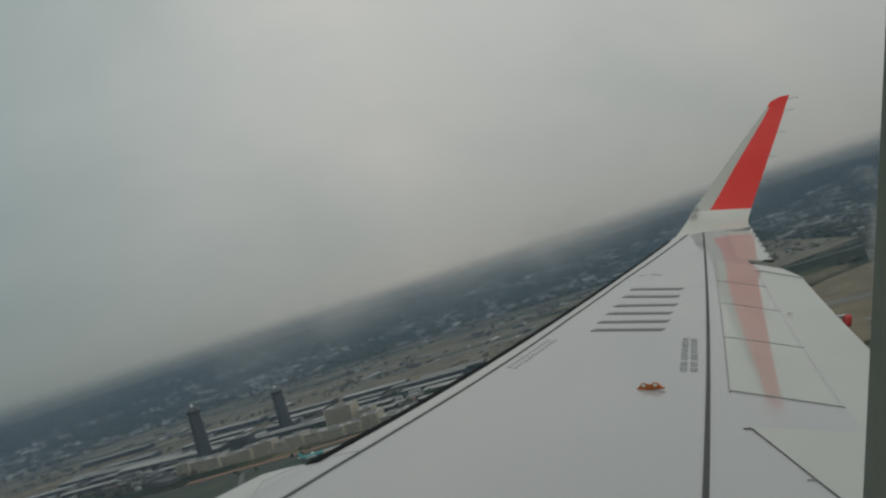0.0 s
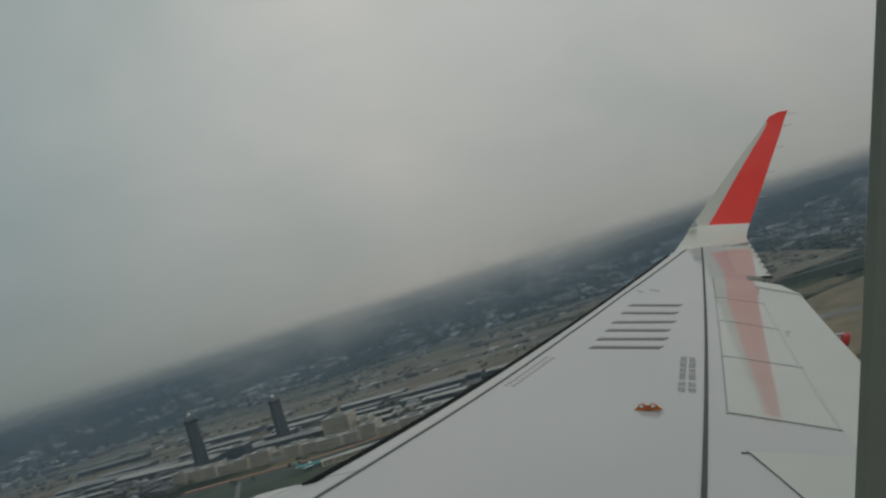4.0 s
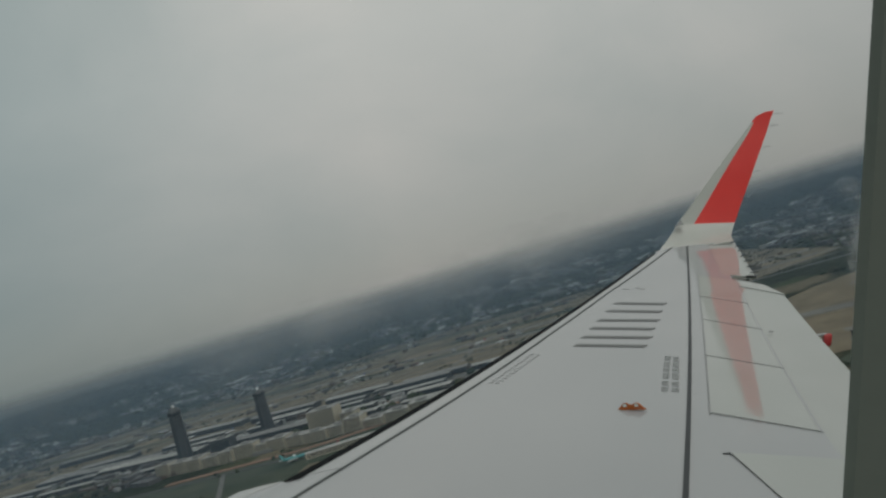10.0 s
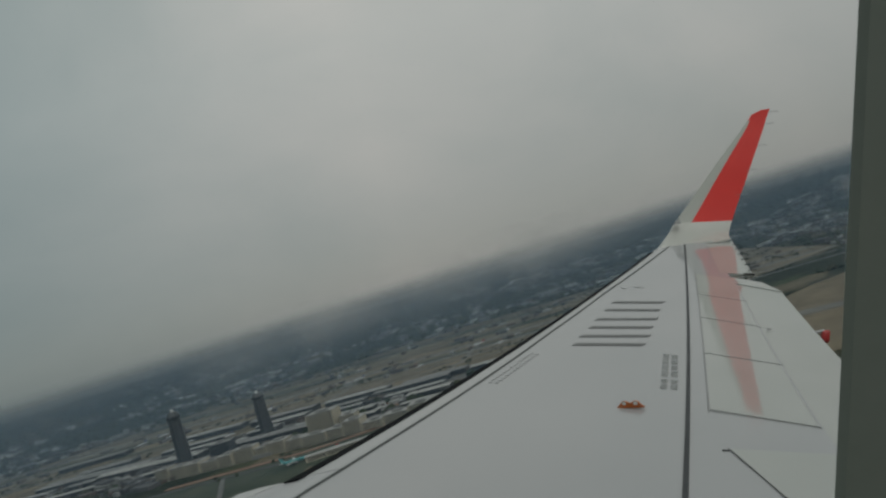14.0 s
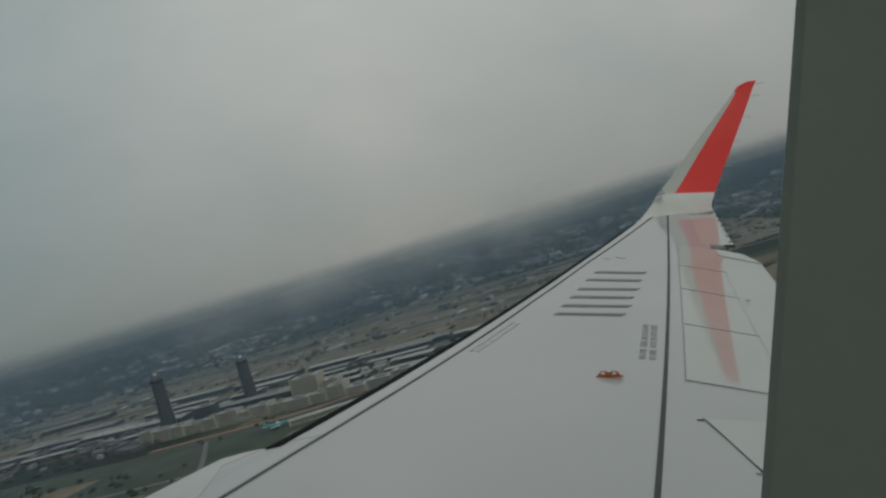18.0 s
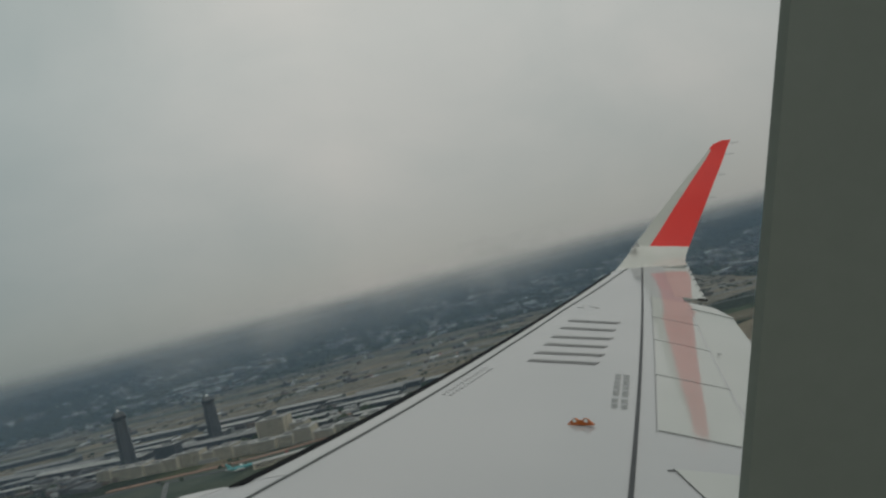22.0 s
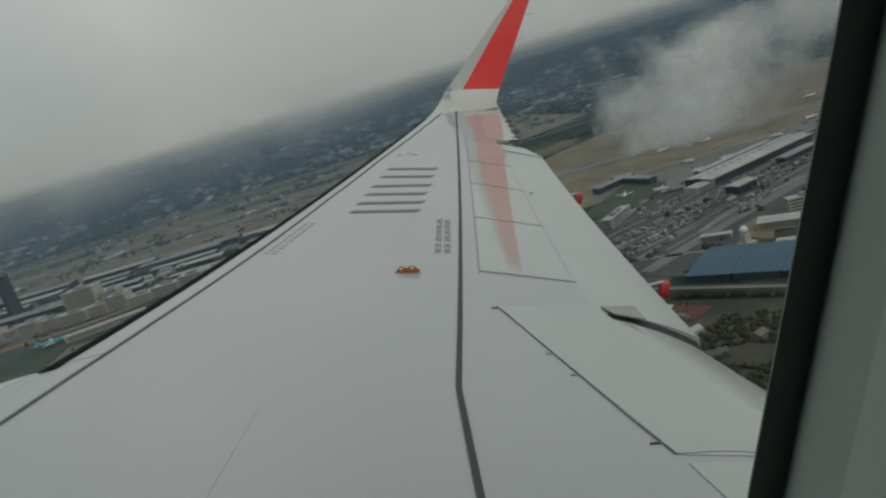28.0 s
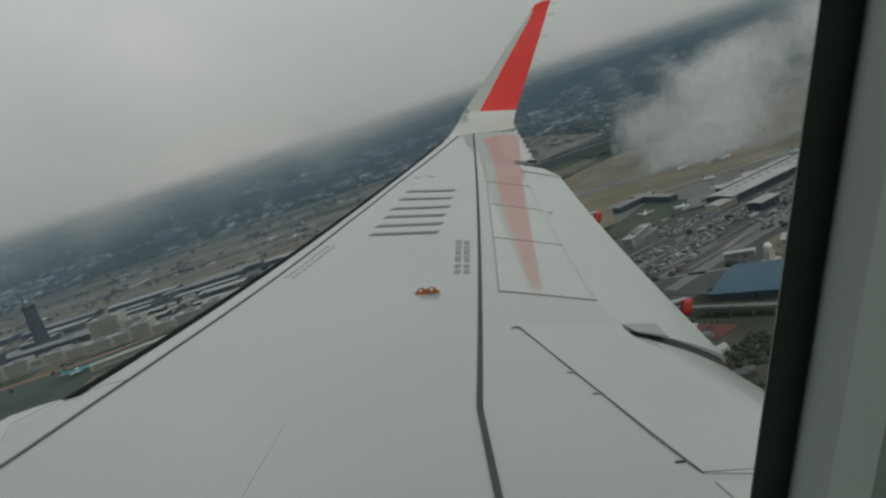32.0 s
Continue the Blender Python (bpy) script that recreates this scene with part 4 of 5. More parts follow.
for x0, y0, x1, y1, w in ((345, 700, 980, 950, 5), (400, 700, 700, 812, 4), (470, 850, 760, 962, 5), (420, 815, 820, 968, 3), (560, 735, 900, 862, 4)):
    ribbon("road", [(x0, y0), ((x0 + x1) / 2, (y0 + y1) / 2 + 4), (x1, y1)], w, CONCRETE, 0.95, "straight pale road along the car parks")
ribbon("road", [(560, 760), (610, 800), (650, 790), (640, 750), (580, 730), (500, 700)], 8, CONCRETE, 1.0, "curved ramp of a road junction")
ribbon("road", [(280, 680), (320, 612), (400, 500), (430, 440)], 7, ASPHALT, 0.9, "grey road along the hangars")
ribbon("road", [(290, 720), (360, 665), (430, 600), (520, 560)], 7, CONCRETE, 0.9, "pale road behind the hangars")


def on_ground(x, y, turn=0.0, lift=0.0):
    return pose(x, y, GROUND + lift, 0, 0, turn)


# Viaduct.
def viaduct(x0, y0, x1, y1, deck, label):
    d = Vector((x1 - x0, y1 - y0, 0))
    e = empty("viaduct", label, "viaduct", m=on_ground(x0, y0, math.degrees(math.atan2(d.y, d.x))))
    n = d.length
    part("deck", mesh_of(*join([box(0, -4, deck - 1, n, 4, deck), box(0, -4.2, deck, n, -3.9, deck + 1), box(0, 3.9, deck, n, 4.2, deck + 1)]), CONCRETE), e)
    for k in range(int(n // 18) + 1):
        part("pier", mesh_of(*box(k * 18, -1.5, 0, k * 18 + 1.5, 1.5, deck - 1), CONCRETE), e)
    return e


viaduct(215, 671, 430, 381, 8, "pale concrete road viaduct on piers")
viaduct(-410, 1830, -180, 1570, 10, "curving grey road viaduct on tall piers")


# ---- buildings ----
def hall(x, y, turn, length, depth, tall, roof, wall, label, name="hangar", bays=0, pitch=0.06, group=""):
    """A long hall: walls, a low pitched roof with eaves, window bands and roof vents."""
    e = empty(name, label, name.replace("_", " "), group, on_ground(x, y, turn))
    part("wall", mesh_of(*box(0, 0, -0.5, length, depth, tall), wall), e)
    rise = depth * pitch
    ov = 0.8
    v = [(-ov, -ov, tall), (length + ov, -ov, tall), (length + ov, depth / 2, tall + rise), (-ov, depth / 2, tall + rise), (-ov, depth + ov, tall), (length + ov, depth + ov, tall)]
    v += [(a, b, c + 0.7) for a, b, c in v]
    f = [(0, 3, 2, 1), (3, 4, 5, 2), (6, 7, 8, 9), (9, 8, 11, 10), (0, 1, 7, 6), (5, 4, 10, 11), (0, 6, 9, 3), (3, 9, 10, 4), (1, 2, 8, 7), (2, 5, 11, 8)]
    part("roof", mesh_of(v, f, roof), e)
    for k in range(1, 4):
        z = tall * k / 4
        part("window_band", mesh_of(*box(length * 0.03, -0.25, z, length * 0.97, 0.05, z + tall * 0.11), GLASSBAND), e)
    for k in range(bays):
        a = length * (k + 0.5) / bays
        part("roof_vent", mesh_of(*box(a - 1.5, depth * 0.44, tall + rise - 0.5, a + 1.5, depth * 0.56, tall + rise + 1.6, 0.4), GREYROOF), e)
    return e


def block(x, y, turn, w, d, floors, wall, label, name="office_building", storey=3.6, group="", extras=()):
    """An office block with a parapet, storeys of windows and a plant room."""
    e = empty(name, label, name.replace("_", " "), group, on_ground(x, y, turn))
    t = floors * storey
    part("wall", mesh_of(*box(0, 0, -0.5, w, d, t), wall), e)
    part("roof", mesh_of(*join([box(-0.3, -0.3, t, w + 0.3, 0.4, t + 1), box(-0.3, d - 0.4, t, w + 0.3, d + 0.3, t + 1), box(-0.3, 0.4, t, 0.4, d - 0.4, t + 1), box(w - 0.4, 0.4, t, w + 0.3, d - 0.4, t + 1), box(0.4, 0.4, t, w - 0.4, d - 0.4, t + 0.3)]), WHITEROOF), e)
    for k in range(floors):
        z = k * storey + storey * 0.4
        part("window_band", mesh_of(*join([box(w * 0.04, -0.2, z, w * 0.96, 0.02, z + storey * 0.38), box(-0.2, d * 0.06, z, 0.02, d * 0.94, z + storey * 0.38)]), GLASSBAND), e)
    part("plant_room", mesh_of(*box(w * 0.3, d * 0.3, t + 0.3, w * 0.7, d * 0.7, t + 4, 0.4), GREYROOF), e)
    return e


# Airport beyond the leading edge.
step = random.Random(3)
u = -820.0
while u < -180:
    w = step.uniform(26, 58)
    block(u, 1500 - 0.19 * (u + 820) + step.uniform(-6, 6), -10, w - 1.5, step.uniform(28, 44), step.choice((4, 5, 5, 6, 7)), CREAM, "cream terminal block with rows of windows", "terminal_building", 3.7, "cream terminal blocks in a row")
    u += w
hall(-425, 1268, 10, 130, 20, 9, WHITEROOF, CREAM, "white boarding pier beside parked airliners", "terminal_building", 5)
block(-480, 1500, -10, 62, 40, 13, CREAM, "boxy cream hotel beside the terminal", "hotel_building")
block(-410, 1490, -10, 34, 30, 8, CREAM, "lower cream wing of the hotel", "hotel_building")
hall(-1350, 1900, -22, 420, 60, 12, GREYROOF, DARKWALL, "long dark hall with grey roof", "terminal_building", 10)
hall(-1110, 1760, -18, 330, 48, 14, WHITEROOF, DARKWALL, "long pale-roofed cargo hall", "cargo_hall", 9)
hall(-710, 1640, -12, 240, 46, 14, GREYROOF, DARKWALL, "dark grey hall between the towers", "cargo_hall", 7)
for k, (x, y, l, d) in enumerate(((-1050, 2060, 240, 40), (-780, 1960, 200, 44), (-550, 1900, 180, 40), (-330, 1830, 170, 42), (-150, 1770, 150, 40), (-1500, 2200, 240, 42))):
    hall(x, y, -16 + 2 * k, l, d, 13, WHITEROOF if k % 2 == 0 else GREYROOF, DARKWALL, "cargo hall with a pale flat roof" if k % 2 == 0 else "cargo hall with a grey flat roof", "cargo_hall", 6, group="cargo halls along the apron")

for row, (y0, deep, pale) in enumerate(((1590, 26, 1), (1690, 34, 0), (1770, 30, 1), (1860, 40, 0))):
    u = -1500.0 + 70 * row
    while u < 40:
        l = step.uniform(80, 210)
        if not -850 < u + l / 2 < -560 or row > 1:
            hall(u, y0 - 0.17 * (u + 700), -10 + step.uniform(-1.5, 1.5), l, deep * step.uniform(0.8, 1.2), step.uniform(7, 13), WHITEROOF if step.random() < 0.35 + 0.3 * pale else GREYROOF, DARKWALL,
                 "long low airport hall among yards", "cargo_hall", int(l // 40), 0.04, "long low halls about the airport")
        u += l + step.uniform(20, 110)


def control_tower(x, y, tall, label):
    e = empty("control_tower", label, "control tower", m=on_ground(x, y, 20))
    def ngon(r, z, n=8):
        return [(r * math.cos(2 * math.pi * (k + 0.5) / n), r * math.sin(2 * math.pi * (k + 0.5) / n), z) for k in range(n)]
    part("shaft", mesh_of(*rings([ngon(18, -1), ngon(16, tall * 0.4), ngon(14, tall * 0.85)]), DARKWALL), e)
    part("cab", mesh_of(*rings([ngon(13, tall * 0.85), ngon(15.5, tall * 0.88), ngon(15.5, tall * 0.92), ngon(13, tall * 0.96), ngon(9, tall)]), DARKWALL), e)
    part("cab_glass", mesh_of(*rings([ngon(15.7, tall * 0.885), ngon(15.9, tall * 0.915)]), GLASSBAND), e)
    part("radar_dome", mesh_of(*rings([[(3.6 * math.cos(b) * math.cos(a), 3.6 * math.cos(b) * math.sin(a), tall + 2 + 3.6 * math.sin(b)) for a in [2 * math.pi * k / 12 for k in range(12)]] for b in [radians(d) for d in (-60, -30, 0, 30, 60, 85)]]), WHITE, True), e, "white dome")
    return e


control_tower(-810, 1625, 126, "tall dark control tower with a white dome")
control_tower(-650, 1730, 104, "slimmer dark tower with a flared cab")
block(-740, 1600, -10, 50, 30, 9, DARKWALL, "dark office block beside the tower", "office_building")

# Airport behind the trailing edge.
for k in range(3):
    hall(308 + 26.6 * k, 597 - 30.5 * k, -49, 38.5, 76, 6.5, BLUEROOF, DARKWALL, "hangar with a large blue metal roof", "hangar", 0, 0.03, "blue hangars in a row")
hall(512, 876, 17, 214, 44, 11, WHITEROOF, DARKWALL, "long terminal with a pale roof", "terminal_building", 14)
hall(540, 945, 17, 150, 12, 9, WHITEROOF, DARKWALL, "narrow boarding pier with a pale roof", "terminal_building", 8)
hall(486, 868, 17, 34, 22, 8, WHITEROOF, CREAM, "small cream hall with white roof", "hall", 0)
hall(505, 806, 17, 34, 20, 10, WHITEROOF, GLASSBAND, "white-roofed hall with dark blue walls", "hall", 0)
hall(506, 1010, 102, 92, 14, 9, GREYROOF, DARKWALL, "grey boarding pier on the apron", "terminal_building", 3)
hall(430, 1050, 20, 80, 14, 9, GREYROOF, DARKWALL, "grey boarding pier on the apron", "terminal_building", 3)
block(474, 672, -20, 44, 14, 5, CREAM, "cream office block with rows of windows", storey=3.4)
block(518, 662, -20, 13, 18, 7, CREAM, "tall cream office block with rows of windows", storey=3.4)
hall(428, 662, -42, 46, 22, 8, WHITEROOF, CREAM, "low cream storehouse with pale roof", "storehouse", 0)
hall(452, 600, -42, 30, 12, 5, CYAN, CREAM, "low shed with a turquoise roof", "shed", 0)
hall(404, 600, -42, 50, 12, 6, WHITEROOF, CREAM, "low white shed behind the hangars", "shed", 0)
block(352, 842, 41, 62, 14, 4, WHITEROOF, "pale parking block with open decks", "parking_block", 3.2)
hall(590, 760, 18, 60, 20, 9, WHITEROOF, CREAM, "pale storehouse beside the road", "storehouse", 0)
hall(620, 870, 18, 70, 16, 8, GREYROOF, DARKWALL, "long grey shed beside the road", "shed", 0)
hall(380, 690, -40, 30, 8, 5, WHITEROOF, CREAM, "narrow white shed beside the road", "shed", 0)
for k in range(5):
    hall(236 + 7 * k, 570 - 9 * k, 40, 14, 6, 4, WHITEROOF if k % 2 else REDDIRT, CREAM, "small shed with a red roof" if k % 2 == 0 else "small shed with a white roof", "shed", 0, group="small sheds in a row")


def radar_tower(x, y):
    e = empty("radar_tower", "white ball radar on a pale tower", "radar tower", m=on_ground(x, y, 10))
    part("shaft", mesh_of(*box(-3.5, -3.5, -0.5, 3.5, 3.5, 14, 0.4), CREAM), e)
    part("base", mesh_of(*box(-7, -6, -0.5, 8, 6, 5, 0.3), CREAM), e)
    part("radar_dome", mesh_of(*rings([[(4 * math.cos(b) * math.cos(a), 4 * math.cos(b) * math.sin(a), 17.5 + 4 * math.sin(b)) for a in [2 * math.pi * k / 14 for k in range(14)]] for b in [radians(d) for d in (-75, -50, -25, 0, 25, 50, 75, 88)]]), WHITE, True), e, "white ball")


radar_tower(394, 632)


# ---- parked airliners ----
def airliner(label, tail, body=None):
    e = empty("airliner", label, "airliner", "parked airliners")
    r = 1.9
    st = [(-18, 0.15, 0.3), (-17, 0.9, 0.1), (-15, 1.6, 0), (-12, r, 0), (8, r, 0), (13, 1.5, 0.4), (17, 0.7, 0.9), (18.5, 0.2, 1.1)]
    part("fuselage", mesh_of(*rings([[(x, q * math.cos(2 * math.pi * k / 12), 4 + dz + q * math.sin(2 * math.pi * k / 12)) for k in range(12)] for x, q, dz in st]), body or WHITE, True), e)
    for s in (1, -1):
        v = [(-3, 1.5 * s, 3), (4, 1.5 * s, 3), (6.5, 17 * s, 4.4), (5, 17 * s, 4.4)]
        v += [(a, b, c + 0.5) for a, b, c in v]
        part("wing", mesh_of(v, [(3, 2, 1, 0), (4, 5, 6, 7), (0, 1, 5, 4), (1, 2, 6, 5), (2, 3, 7, 6), (3, 0, 4, 7)], WHITE), e)
        part("engine", mesh_of(*tube([(-3.5, 5.7 * s, 2.3), (-2, 5.7 * s, 2.3), (1, 5.7 * s, 2.5)], [1.0, 1.15, 0.7], 10), GREYROOF, True), e)
        v = [(13.5, 0.6 * s, 5), (16.5, 0.6 * s, 5), (18.2, 6 * s, 5.4), (17, 6 * s, 5.4)]
        v += [(a, b, c + 0.3) for a, b, c in v]
        part("tailplane", mesh_of(v, [(3, 2, 1, 0), (4, 5, 6, 7), (0, 1, 5, 4), (1, 2, 6, 5), (2, 3, 7, 6), (3, 0, 4, 7)], WHITE), e)
    v = [(11.5, -0.2, 5.6), (16.8, -0.2, 5.4), (19, -0.15, 11.6), (16.8, -0.15, 11.8)]
    v += [(a, -b, c) for a, b, c in v]
    part("tail_fin", mesh_of(v, [(0, 1, 2, 3), (7, 6, 5, 4), (0, 4, 5, 1), (1, 5, 6, 2), (2, 6, 7, 3), (3, 7, 4, 0)], tail), e)
    for x, y in ((-13, 0), (2, 2.4), (2, -2.4)):
        part("landing_gear", mesh_of(*join([tube([(x, y, 0.6), (x, y, 3)], 0.2, 6), box(x - 0.6, y - 0.4, 0, x + 0.6, y + 0.4, 1.1, 0.2)]), GAP), e)
    return e


blue_plane = airliner("white airliner with a blue tail, parked", TAILBLUE)
blue_plane.matrix_world = on_ground(-985, 2040, 65, 0.5)
red_plane = airliner("white airliner with a red tail, parked", TAILRED)
red_plane.matrix_world = on_ground(-390, 1300, 15, 0.3)
turquoise_plane = airliner("turquoise and white airliner parked by the terminal", CYAN, CYAN)
for x, y, a, s in ((-1290, 2330, 70, 1.1), (-1180, 2300, 68, 1.0), (-820, 2235, 72, 1.1), (-330, 2210, 250, 1.0), (-80, 2190, 75, 1.1), (260, 2320, 80, 1.0)):
    copy_thing(blue_plane if x < -500 else red_plane, on_ground(x, y, a, 0.85) @ Matrix.Scale(s, 4))
turquoise_plane.matrix_world = on_ground(-450, 1290, 185, 0.3) @ Matrix.Scale(1.5, 4)
STANDS = [(-680, 1850, 80), (-820, 1905, 70), (-1128, 1985, 75), (-683, 1520, 20), (-550, 2350, 5), (-1250, 2400, 175), (-150, 2340, 5), (30, 1690, 100), (210, 1720, 95),
          (828, 1082, 10), (730, 1035, 100), (479, 950, 120), (630, 1215, 15), (692, 1176, 200), (1213, 1424, 8), (974, 1267, 170), (590, 1060, 110), (440, 985, 60), (900, 1060, 100), (960, 1068, 105), (560, 985, 107), (620, 1003, 107), (1040, 1230, 8), (820, 1330, 10)]
for k, (x, y, a) in enumerate(STANDS):
    s = 0.74 if x > 200 else 1.0
    copy_thing(blue_plane if k % 3 else red_plane, on_ground(x, y, a, 0.85) @ Matrix.Scale(s, 4))

# ---- town, woods, cars: what nobody could count ----
rng = random.Random(7)


def house(x, y, z, w, d, t, turn, pitched):
    c, s = math.cos(turn), math.sin(turn)
    pts = [(-w / 2, -d / 2), (w / 2, -d / 2), (w / 2, d / 2), (-w / 2, d / 2)]
    v = [(x + a * c - b * s, y + a * s + b * c, z - 2) for a, b in pts] + [(x + a * c - b * s, y + a * s + b * c, z + t) for a, b in pts]
    f = [(0, 1, 5, 4), (1, 2, 6, 5), (2, 3, 7, 6), (3, 0, 4, 7)]
    if pitched:
        v += [(x + a * c, y + a * s, z + t + d * 0.3) for a in (-w / 2, w / 2)]
        f += [(4, 5, 9, 8), (6, 7, 8, 9), (5, 6, 9), (7, 4, 8)]
    else:
        f.append((4, 5, 6, 7))
    return v, f


def built_up(x, y):
    return noise.noise((x * 0.0021, y * 0.0021, 9.0)) + 0.4 * noise.noise((x * 0.008, y * 0.008, 4.0))


def airfield(x, y):
    return (-2400 < x < 900 and y > 1750 and y > 1650 - 0.1 * x and math.hypot(x, y) < 3230) or (150 < x < 1600 and 300 < y < 1720) or (-1600 < x < 0 and 900 < y < 1480)


def scatter(count, near, far, a0, a1, dense):
    out = []
    tries = 0
    while len(out) < count and tries < count * 30:
        tries += 1
        r = math.sqrt(rng.uniform(near * near, far * far))
        a = radians(rng.uniform(a0, a1))
        x, y = r * math.sin(a), r * math.cos(a)
        if airfield(x, y) or built_up(x, y) < dense:
            continue
        out.append((x, y))
    return out


pieces = []
for x, y in scatter(4000, 1500, 4600, -50, 48, 0.08):
    turn = 0.5 * round(noise.noise((x * 0.001, y * 0.001, 1.0)) * 6) + rng.choice((0, math.pi / 2)) + rng.uniform(-0.1, 0.1)
    if rng.random() < 0.1:
        pieces.append(house(x, y, height(x, y), rng.uniform(25, 70), rng.uniform(16, 34), rng.uniform(7, 14), turn, False))
    else:
        pieces.append(house(x, y, height(x, y), rng.uniform(8, 17), rng.uniform(7, 11), rng.uniform(5, 8), turn, rng.random() < 0.7))
tagged(new("town", mesh_of(*join(pieces), TOWN)), "scattered grey and white houses and sheds of a town", "town", kind="stuff")
pieces = []
for x, y in scatter(900, 3100, 4500, -50, 30, -0.05):
    turn = 0.45 * round(noise.noise((x * 0.0012, y * 0.0012, 6.0)) * 5) - 0.1 + rng.uniform(-0.08, 0.08)
    pieces.append(house(x, y, height(x, y), rng.uniform(14, 58), rng.uniform(8, 18), rng.uniform(5, 9), turn, rng.random() < 0.4))
tagged(new("works", mesh_of(*join(pieces), SHEDS)), "pale roofs of works and warehouses beyond the airfield", "warehouses", kind="stuff")

pieces = []
for k in range(120):
    x = rng.uniform(300, 1000)
    y = 690 + 0.36 * (x - 300) + rng.uniform(0, 200)
    pieces.append(house(x, y, GROUND, rng.choice((4, 5, 7, 10, 15)) * rng.uniform(0.8, 1.2), rng.uniform(2.5, 6), rng.uniform(2, 4), radians(19) + rng.uniform(-0.06, 0.06), False))
for k in range(10):
    x, y = rng.uniform(160, 300), rng.uniform(380, 560)
    pieces.append(house(x, y, GROUND, rng.uniform(7, 13), rng.uniform(6, 9), rng.uniform(4, 6), rng.uniform(0, 3), True))
for k in range(260):
    x = rng.uniform(-1300, 0)
    y = 1560 - 0.18 * (x + 550) + rng.uniform(-110, 260)
    pieces.append(house(x, y, GROUND, rng.uniform(10, 46), rng.uniform(8, 20), rng.uniform(4, 10), radians(-10) + rng.uniform(-0.1, 0.1), False))
for k in range(330):
    x, y = rng.uniform(-2000, 850), rng.uniform(2150, 3100)
    if math.hypot(x, y) > 3150 or noise.noise((x * 0.004, y * 0.006, 6.0)) < 0.02:
        continue
    pieces.append(house(x, y, GROUND, rng.uniform(12, 50), rng.uniform(8, 18), rng.uniform(4, 9), radians(-6) + rng.choice((0, math.pi / 2)), rng.random() < 0.4))
tagged(new("airport_sheds", mesh_of(*join(pieces), TOWN)), "small service sheds and containers about the airport", "sheds", kind="stuff")

pieces = []
for x0, y0, rows, cols in ((400, 838, 4, 34), (440, 792, 7, 32), (540, 806, 7, 28), (600, 832, 7, 34), (470, 748, 5, 26), (375, 752, 6, 26), (332, 776, 4, 22), (700, 880, 7, 36), (318, 728, 4, 10), (345, 742, 3, 16), (520, 850, 4, 26), (640, 880, 4, 30)):
    for i in range(int(rows * 1.35)):
        for j in range(int(cols * 1.3)):
            if rng.random() < 0.2:
                continue
            a = radians(22)
            u, v = j * 2.0, i * 3.9 + (i // 2) * 2.2
            pieces.append(house(x0 + u * math.cos(a) - v * math.sin(a), y0 + u * math.sin(a) + v * math.cos(a), GROUND + 0.4, 1.45, 3.3, 1.2, a, False))
for x0, y0 in ((-750, 1580), (-470, 1600), (-280, 1480), (-1000, 1650)):
    for i in range(8):
        for j in range(30):
            if rng.random() < 0.2:
                continue
            a = radians(-10)
            u, v = j * 3.0, i * 7
            pieces.append(house(x0 + u * math.cos(a) - v * math.sin(a), y0 + u * math.sin(a) + v * math.cos(a), GROUND + 0.5, 2.2, 5, 1.8, a, False))
tagged(new("parked_cars", mesh_of(*join(pieces), CARS)), "rows of parked cars of many colours", "cars", kind="stuff")


def clump(x, y, z, r, t):
    """A ragged crown: an uneven, lumpy cap."""
    v, f = [], []
    n = 7
    for k, (h, q) in enumerate(((0.0, 0.75), (0.35, 1.0), (0.7, 0.72), (0.95, 0.28))):
        for i in range(n):
            a = 2 * math.pi * (i + 0.5 * (k % 2)) / n
            j = rng.uniform(0.65, 1.25)
            v.append((x + r * q * j * math.cos(a), y + r * q * j * math.sin(a), z + t * h * rng.uniform(0.85, 1.15)))
    for k in range(3):
        for i in range(n):
            f.append((k * n + i, k * n + (i + 1) % n, (k + 1) * n + (i + 1) % n, (k + 1) * n + i))
    f.append(tuple(range(3 * n, 4 * n)))
    return v, f


pieces = []
for x, y in scatter(7000, 1100, 4800, -50, 48, -9):
    if built_up(x, y) > 0.06:
        continue
    s = rng.uniform(7, 16)
    pieces.append(clump(x, y, height(x, y) - 1, s, s * rng.uniform(0.7, 1.1)))
tagged(new("woods", mesh_of(*join(pieces), CONIFER)), "dark green woods in ragged clumps", "woods", kind="stuff")
pieces = []
for k in range(5600):
    x, y = rng.uniform(130, 420), rng.uniform(310, 600)
    if y > 940 - 1.33 * x - 12 or noise.noise((x * 0.018, y * 0.018, 2.0)) < -0.04:
        continue
    s = rng.uniform(1.2, 2.9)
    pieces.append(clump(x, y, GROUND, s, s * rng.uniform(1.0, 1.6)))
for k in range(600):
    x, y = rng.uniform(-1500, -100), rng.uniform(900, 1440)
    if noise.noise((x * 0.009, y * 0.009, 5.0)) < 0.16:
        continue
    s = rng.uniform(3, 7)
    pieces.append(clump(x, y, GROUND, s, s * rng.uniform(0.9, 1.4)))
for k in range(3600):
    x, y = rng.uniform(-2200, 880), rng.uniform(1980, 3150)
    if math.hypot(x, y) > 3200 or noise.noise((x * 0.0022, y * 0.006, 8.0)) < 0.2:
        continue
    s = rng.uniform(2.5, 6)
    pieces.append(clump(x, y, GROUND, s, s * rng.uniform(0.8, 1.2)))
for k in range(300):
    x, y = rng.uniform(300, 800), rng.uniform(560, 950)
    if noise.noise((x * 0.02, y * 0.02, 7.0)) < 0.22:
        continue
    s = rng.uniform(2.4, 4.6)
    pieces.append(clump(x, y, GROUND, s, s * rng.uniform(1.0, 1.5)))
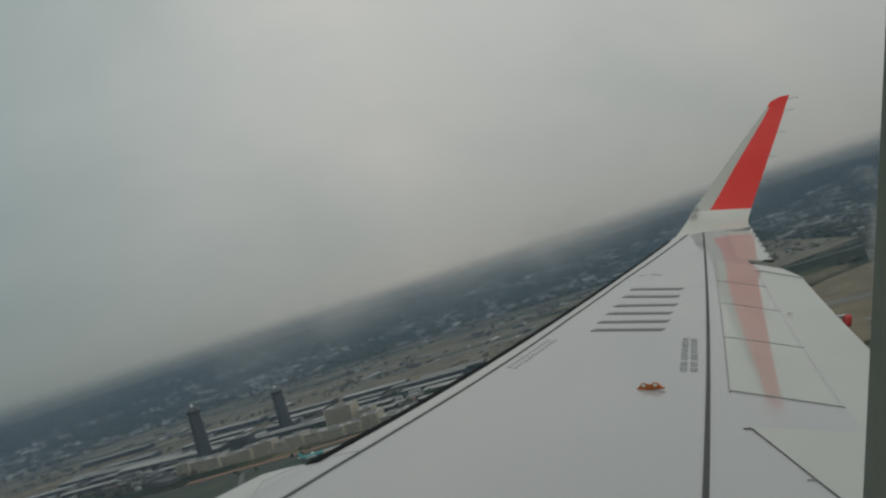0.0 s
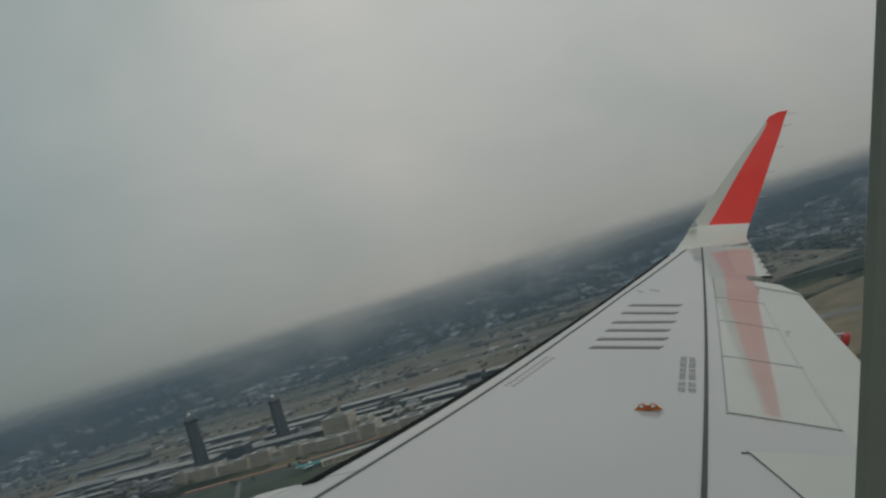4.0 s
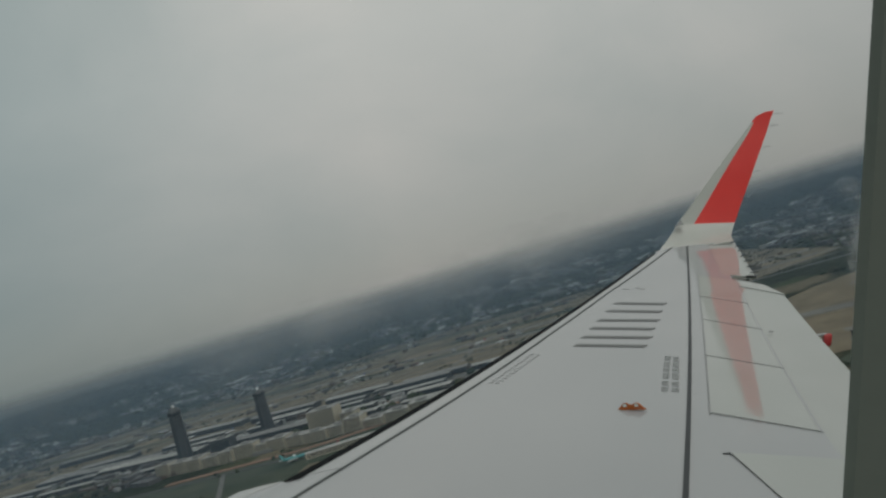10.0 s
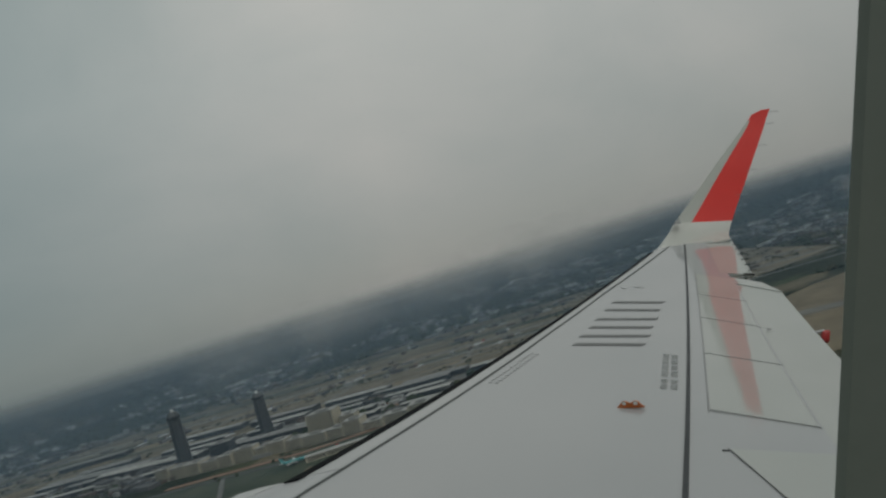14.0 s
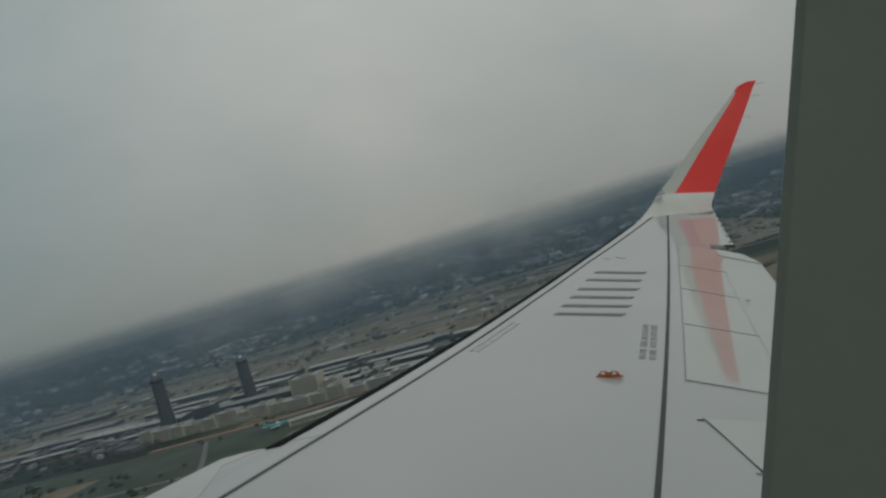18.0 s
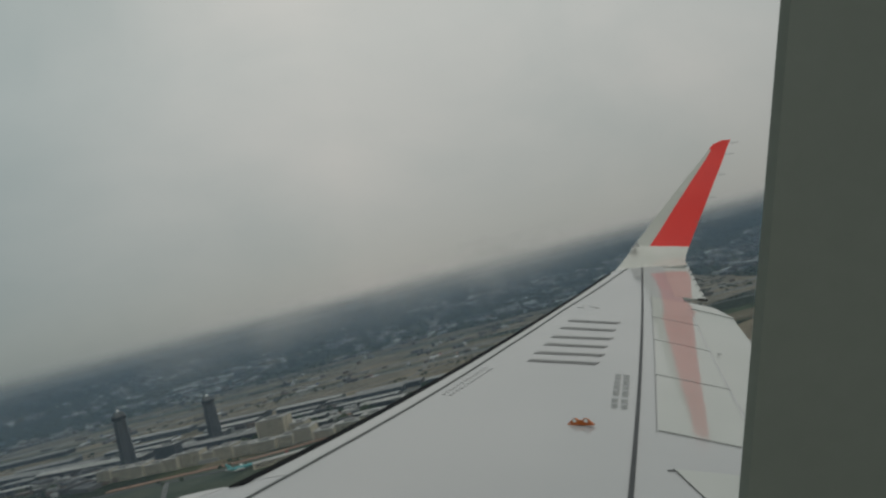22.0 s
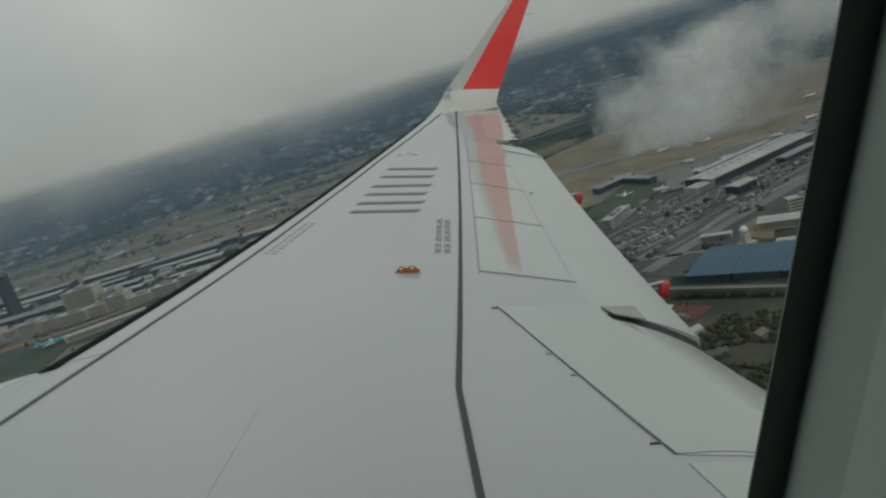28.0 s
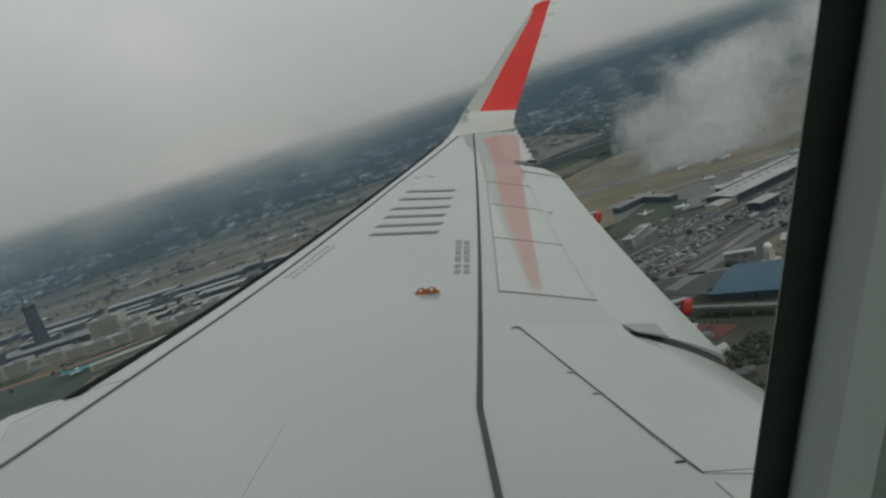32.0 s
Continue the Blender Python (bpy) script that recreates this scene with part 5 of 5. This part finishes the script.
tagged(new("grove", mesh_of(*join(pieces), CONIFER)), "dark green trees beside the road", "trees", kind="stuff")

# ---- cloud and painted haze ----
def haze_sheet(r, top_z, strength, depth, colour=(0.235, 0.325, 0.415)):
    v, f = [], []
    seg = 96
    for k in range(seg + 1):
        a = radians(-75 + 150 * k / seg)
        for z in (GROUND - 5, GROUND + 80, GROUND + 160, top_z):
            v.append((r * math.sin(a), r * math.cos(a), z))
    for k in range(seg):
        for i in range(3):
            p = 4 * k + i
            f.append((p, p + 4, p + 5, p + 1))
    ob = tagged(new("mist", mesh_of(v, f, haze_material("mist", strength, top_z, depth, colour), True)), "translucent sheet painting grey haze over the far land", "mist", kind="stuff")
    ob.visible_shadow = False
    return ob


# Stacked sheets paint distance haze: bluish ones first, paler ones to blur the horizon.
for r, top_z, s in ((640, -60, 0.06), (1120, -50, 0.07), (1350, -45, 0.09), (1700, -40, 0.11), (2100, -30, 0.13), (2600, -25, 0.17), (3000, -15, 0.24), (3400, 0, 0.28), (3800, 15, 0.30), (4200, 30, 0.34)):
    haze_sheet(r, top_z, s, 90)
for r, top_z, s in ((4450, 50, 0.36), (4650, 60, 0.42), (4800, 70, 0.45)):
    haze_sheet(r, top_z, s, 110, colour=(0.40, 0.45, 0.485))


def cloud(azimuth, dist, z, wide, tall, seed, strength, threshold=0.12, layers=4):
    """Layered, bulging sheets of vapour, one behind the other."""
    v, f, uv = [], [], []
    nu, nv = 16, 10
    for q in range(layers):
        base = len(v)
        off = (q - (layers - 1) / 2) * wide * 0.10
        for j in range(nv + 1):
            for i in range(nu + 1):
                a, b = 2 * i / nu - 1, 2 * j / nv - 1
                bulge = -wide * 0.18 * math.sqrt(max(0.0, 1 - (a * a + b * b) / 2))
                bump_ = wide * 0.02 * noise.noise((a * 2.1 + q * 3, b * 2.1, seed))
                v.append((a * wide / 2, off + bulge + bump_, b * tall / 2))
                uv.append((i / nu, j / nv))
        for j in range(nv):
            for i in range(nu):
                p = base + j * (nu + 1) + i
                f.append((p, p + 1, p + nu + 2, p + nu + 1))
    me = mesh_of(v, f, vapour("cloud_vapour", strength, 4.2 / wide, threshold, 0.8, seed), True, "cloud")
    layer = me.uv_layers.new(name="UVMap")
    for lp in me.loops:
        layer.data[lp.index].uv = uv[lp.vertex_index]
    a = radians(azimuth)
    ob = tagged(new("cloud", me), "ragged pale grey patch of low cloud", "cloud", kind="stuff")
    ob.matrix_world = pose(dist * math.sin(a), dist * math.cos(a), z, 0, 0, -azimuth)
    ob.visible_shadow = False
    return ob


for az, dist, el, wide, tall, seed, strength in ((30.5, 1700, -5.6, 440, 250, 5.0, 0.95), (39, 2000, -2.6, 600, 240, 3.0, 0.7), (30, 1450, -8.2, 280, 150, 7.0, 0.8), (3, 3600, -0.6, 1500, 330, 11.0, 0.2), (-14, 3300, -1.2, 1300, 260, 13.0, 0.15)):
    cloud(az, dist, dist * math.tan(radians(el)), wide, tall, seed, strength)
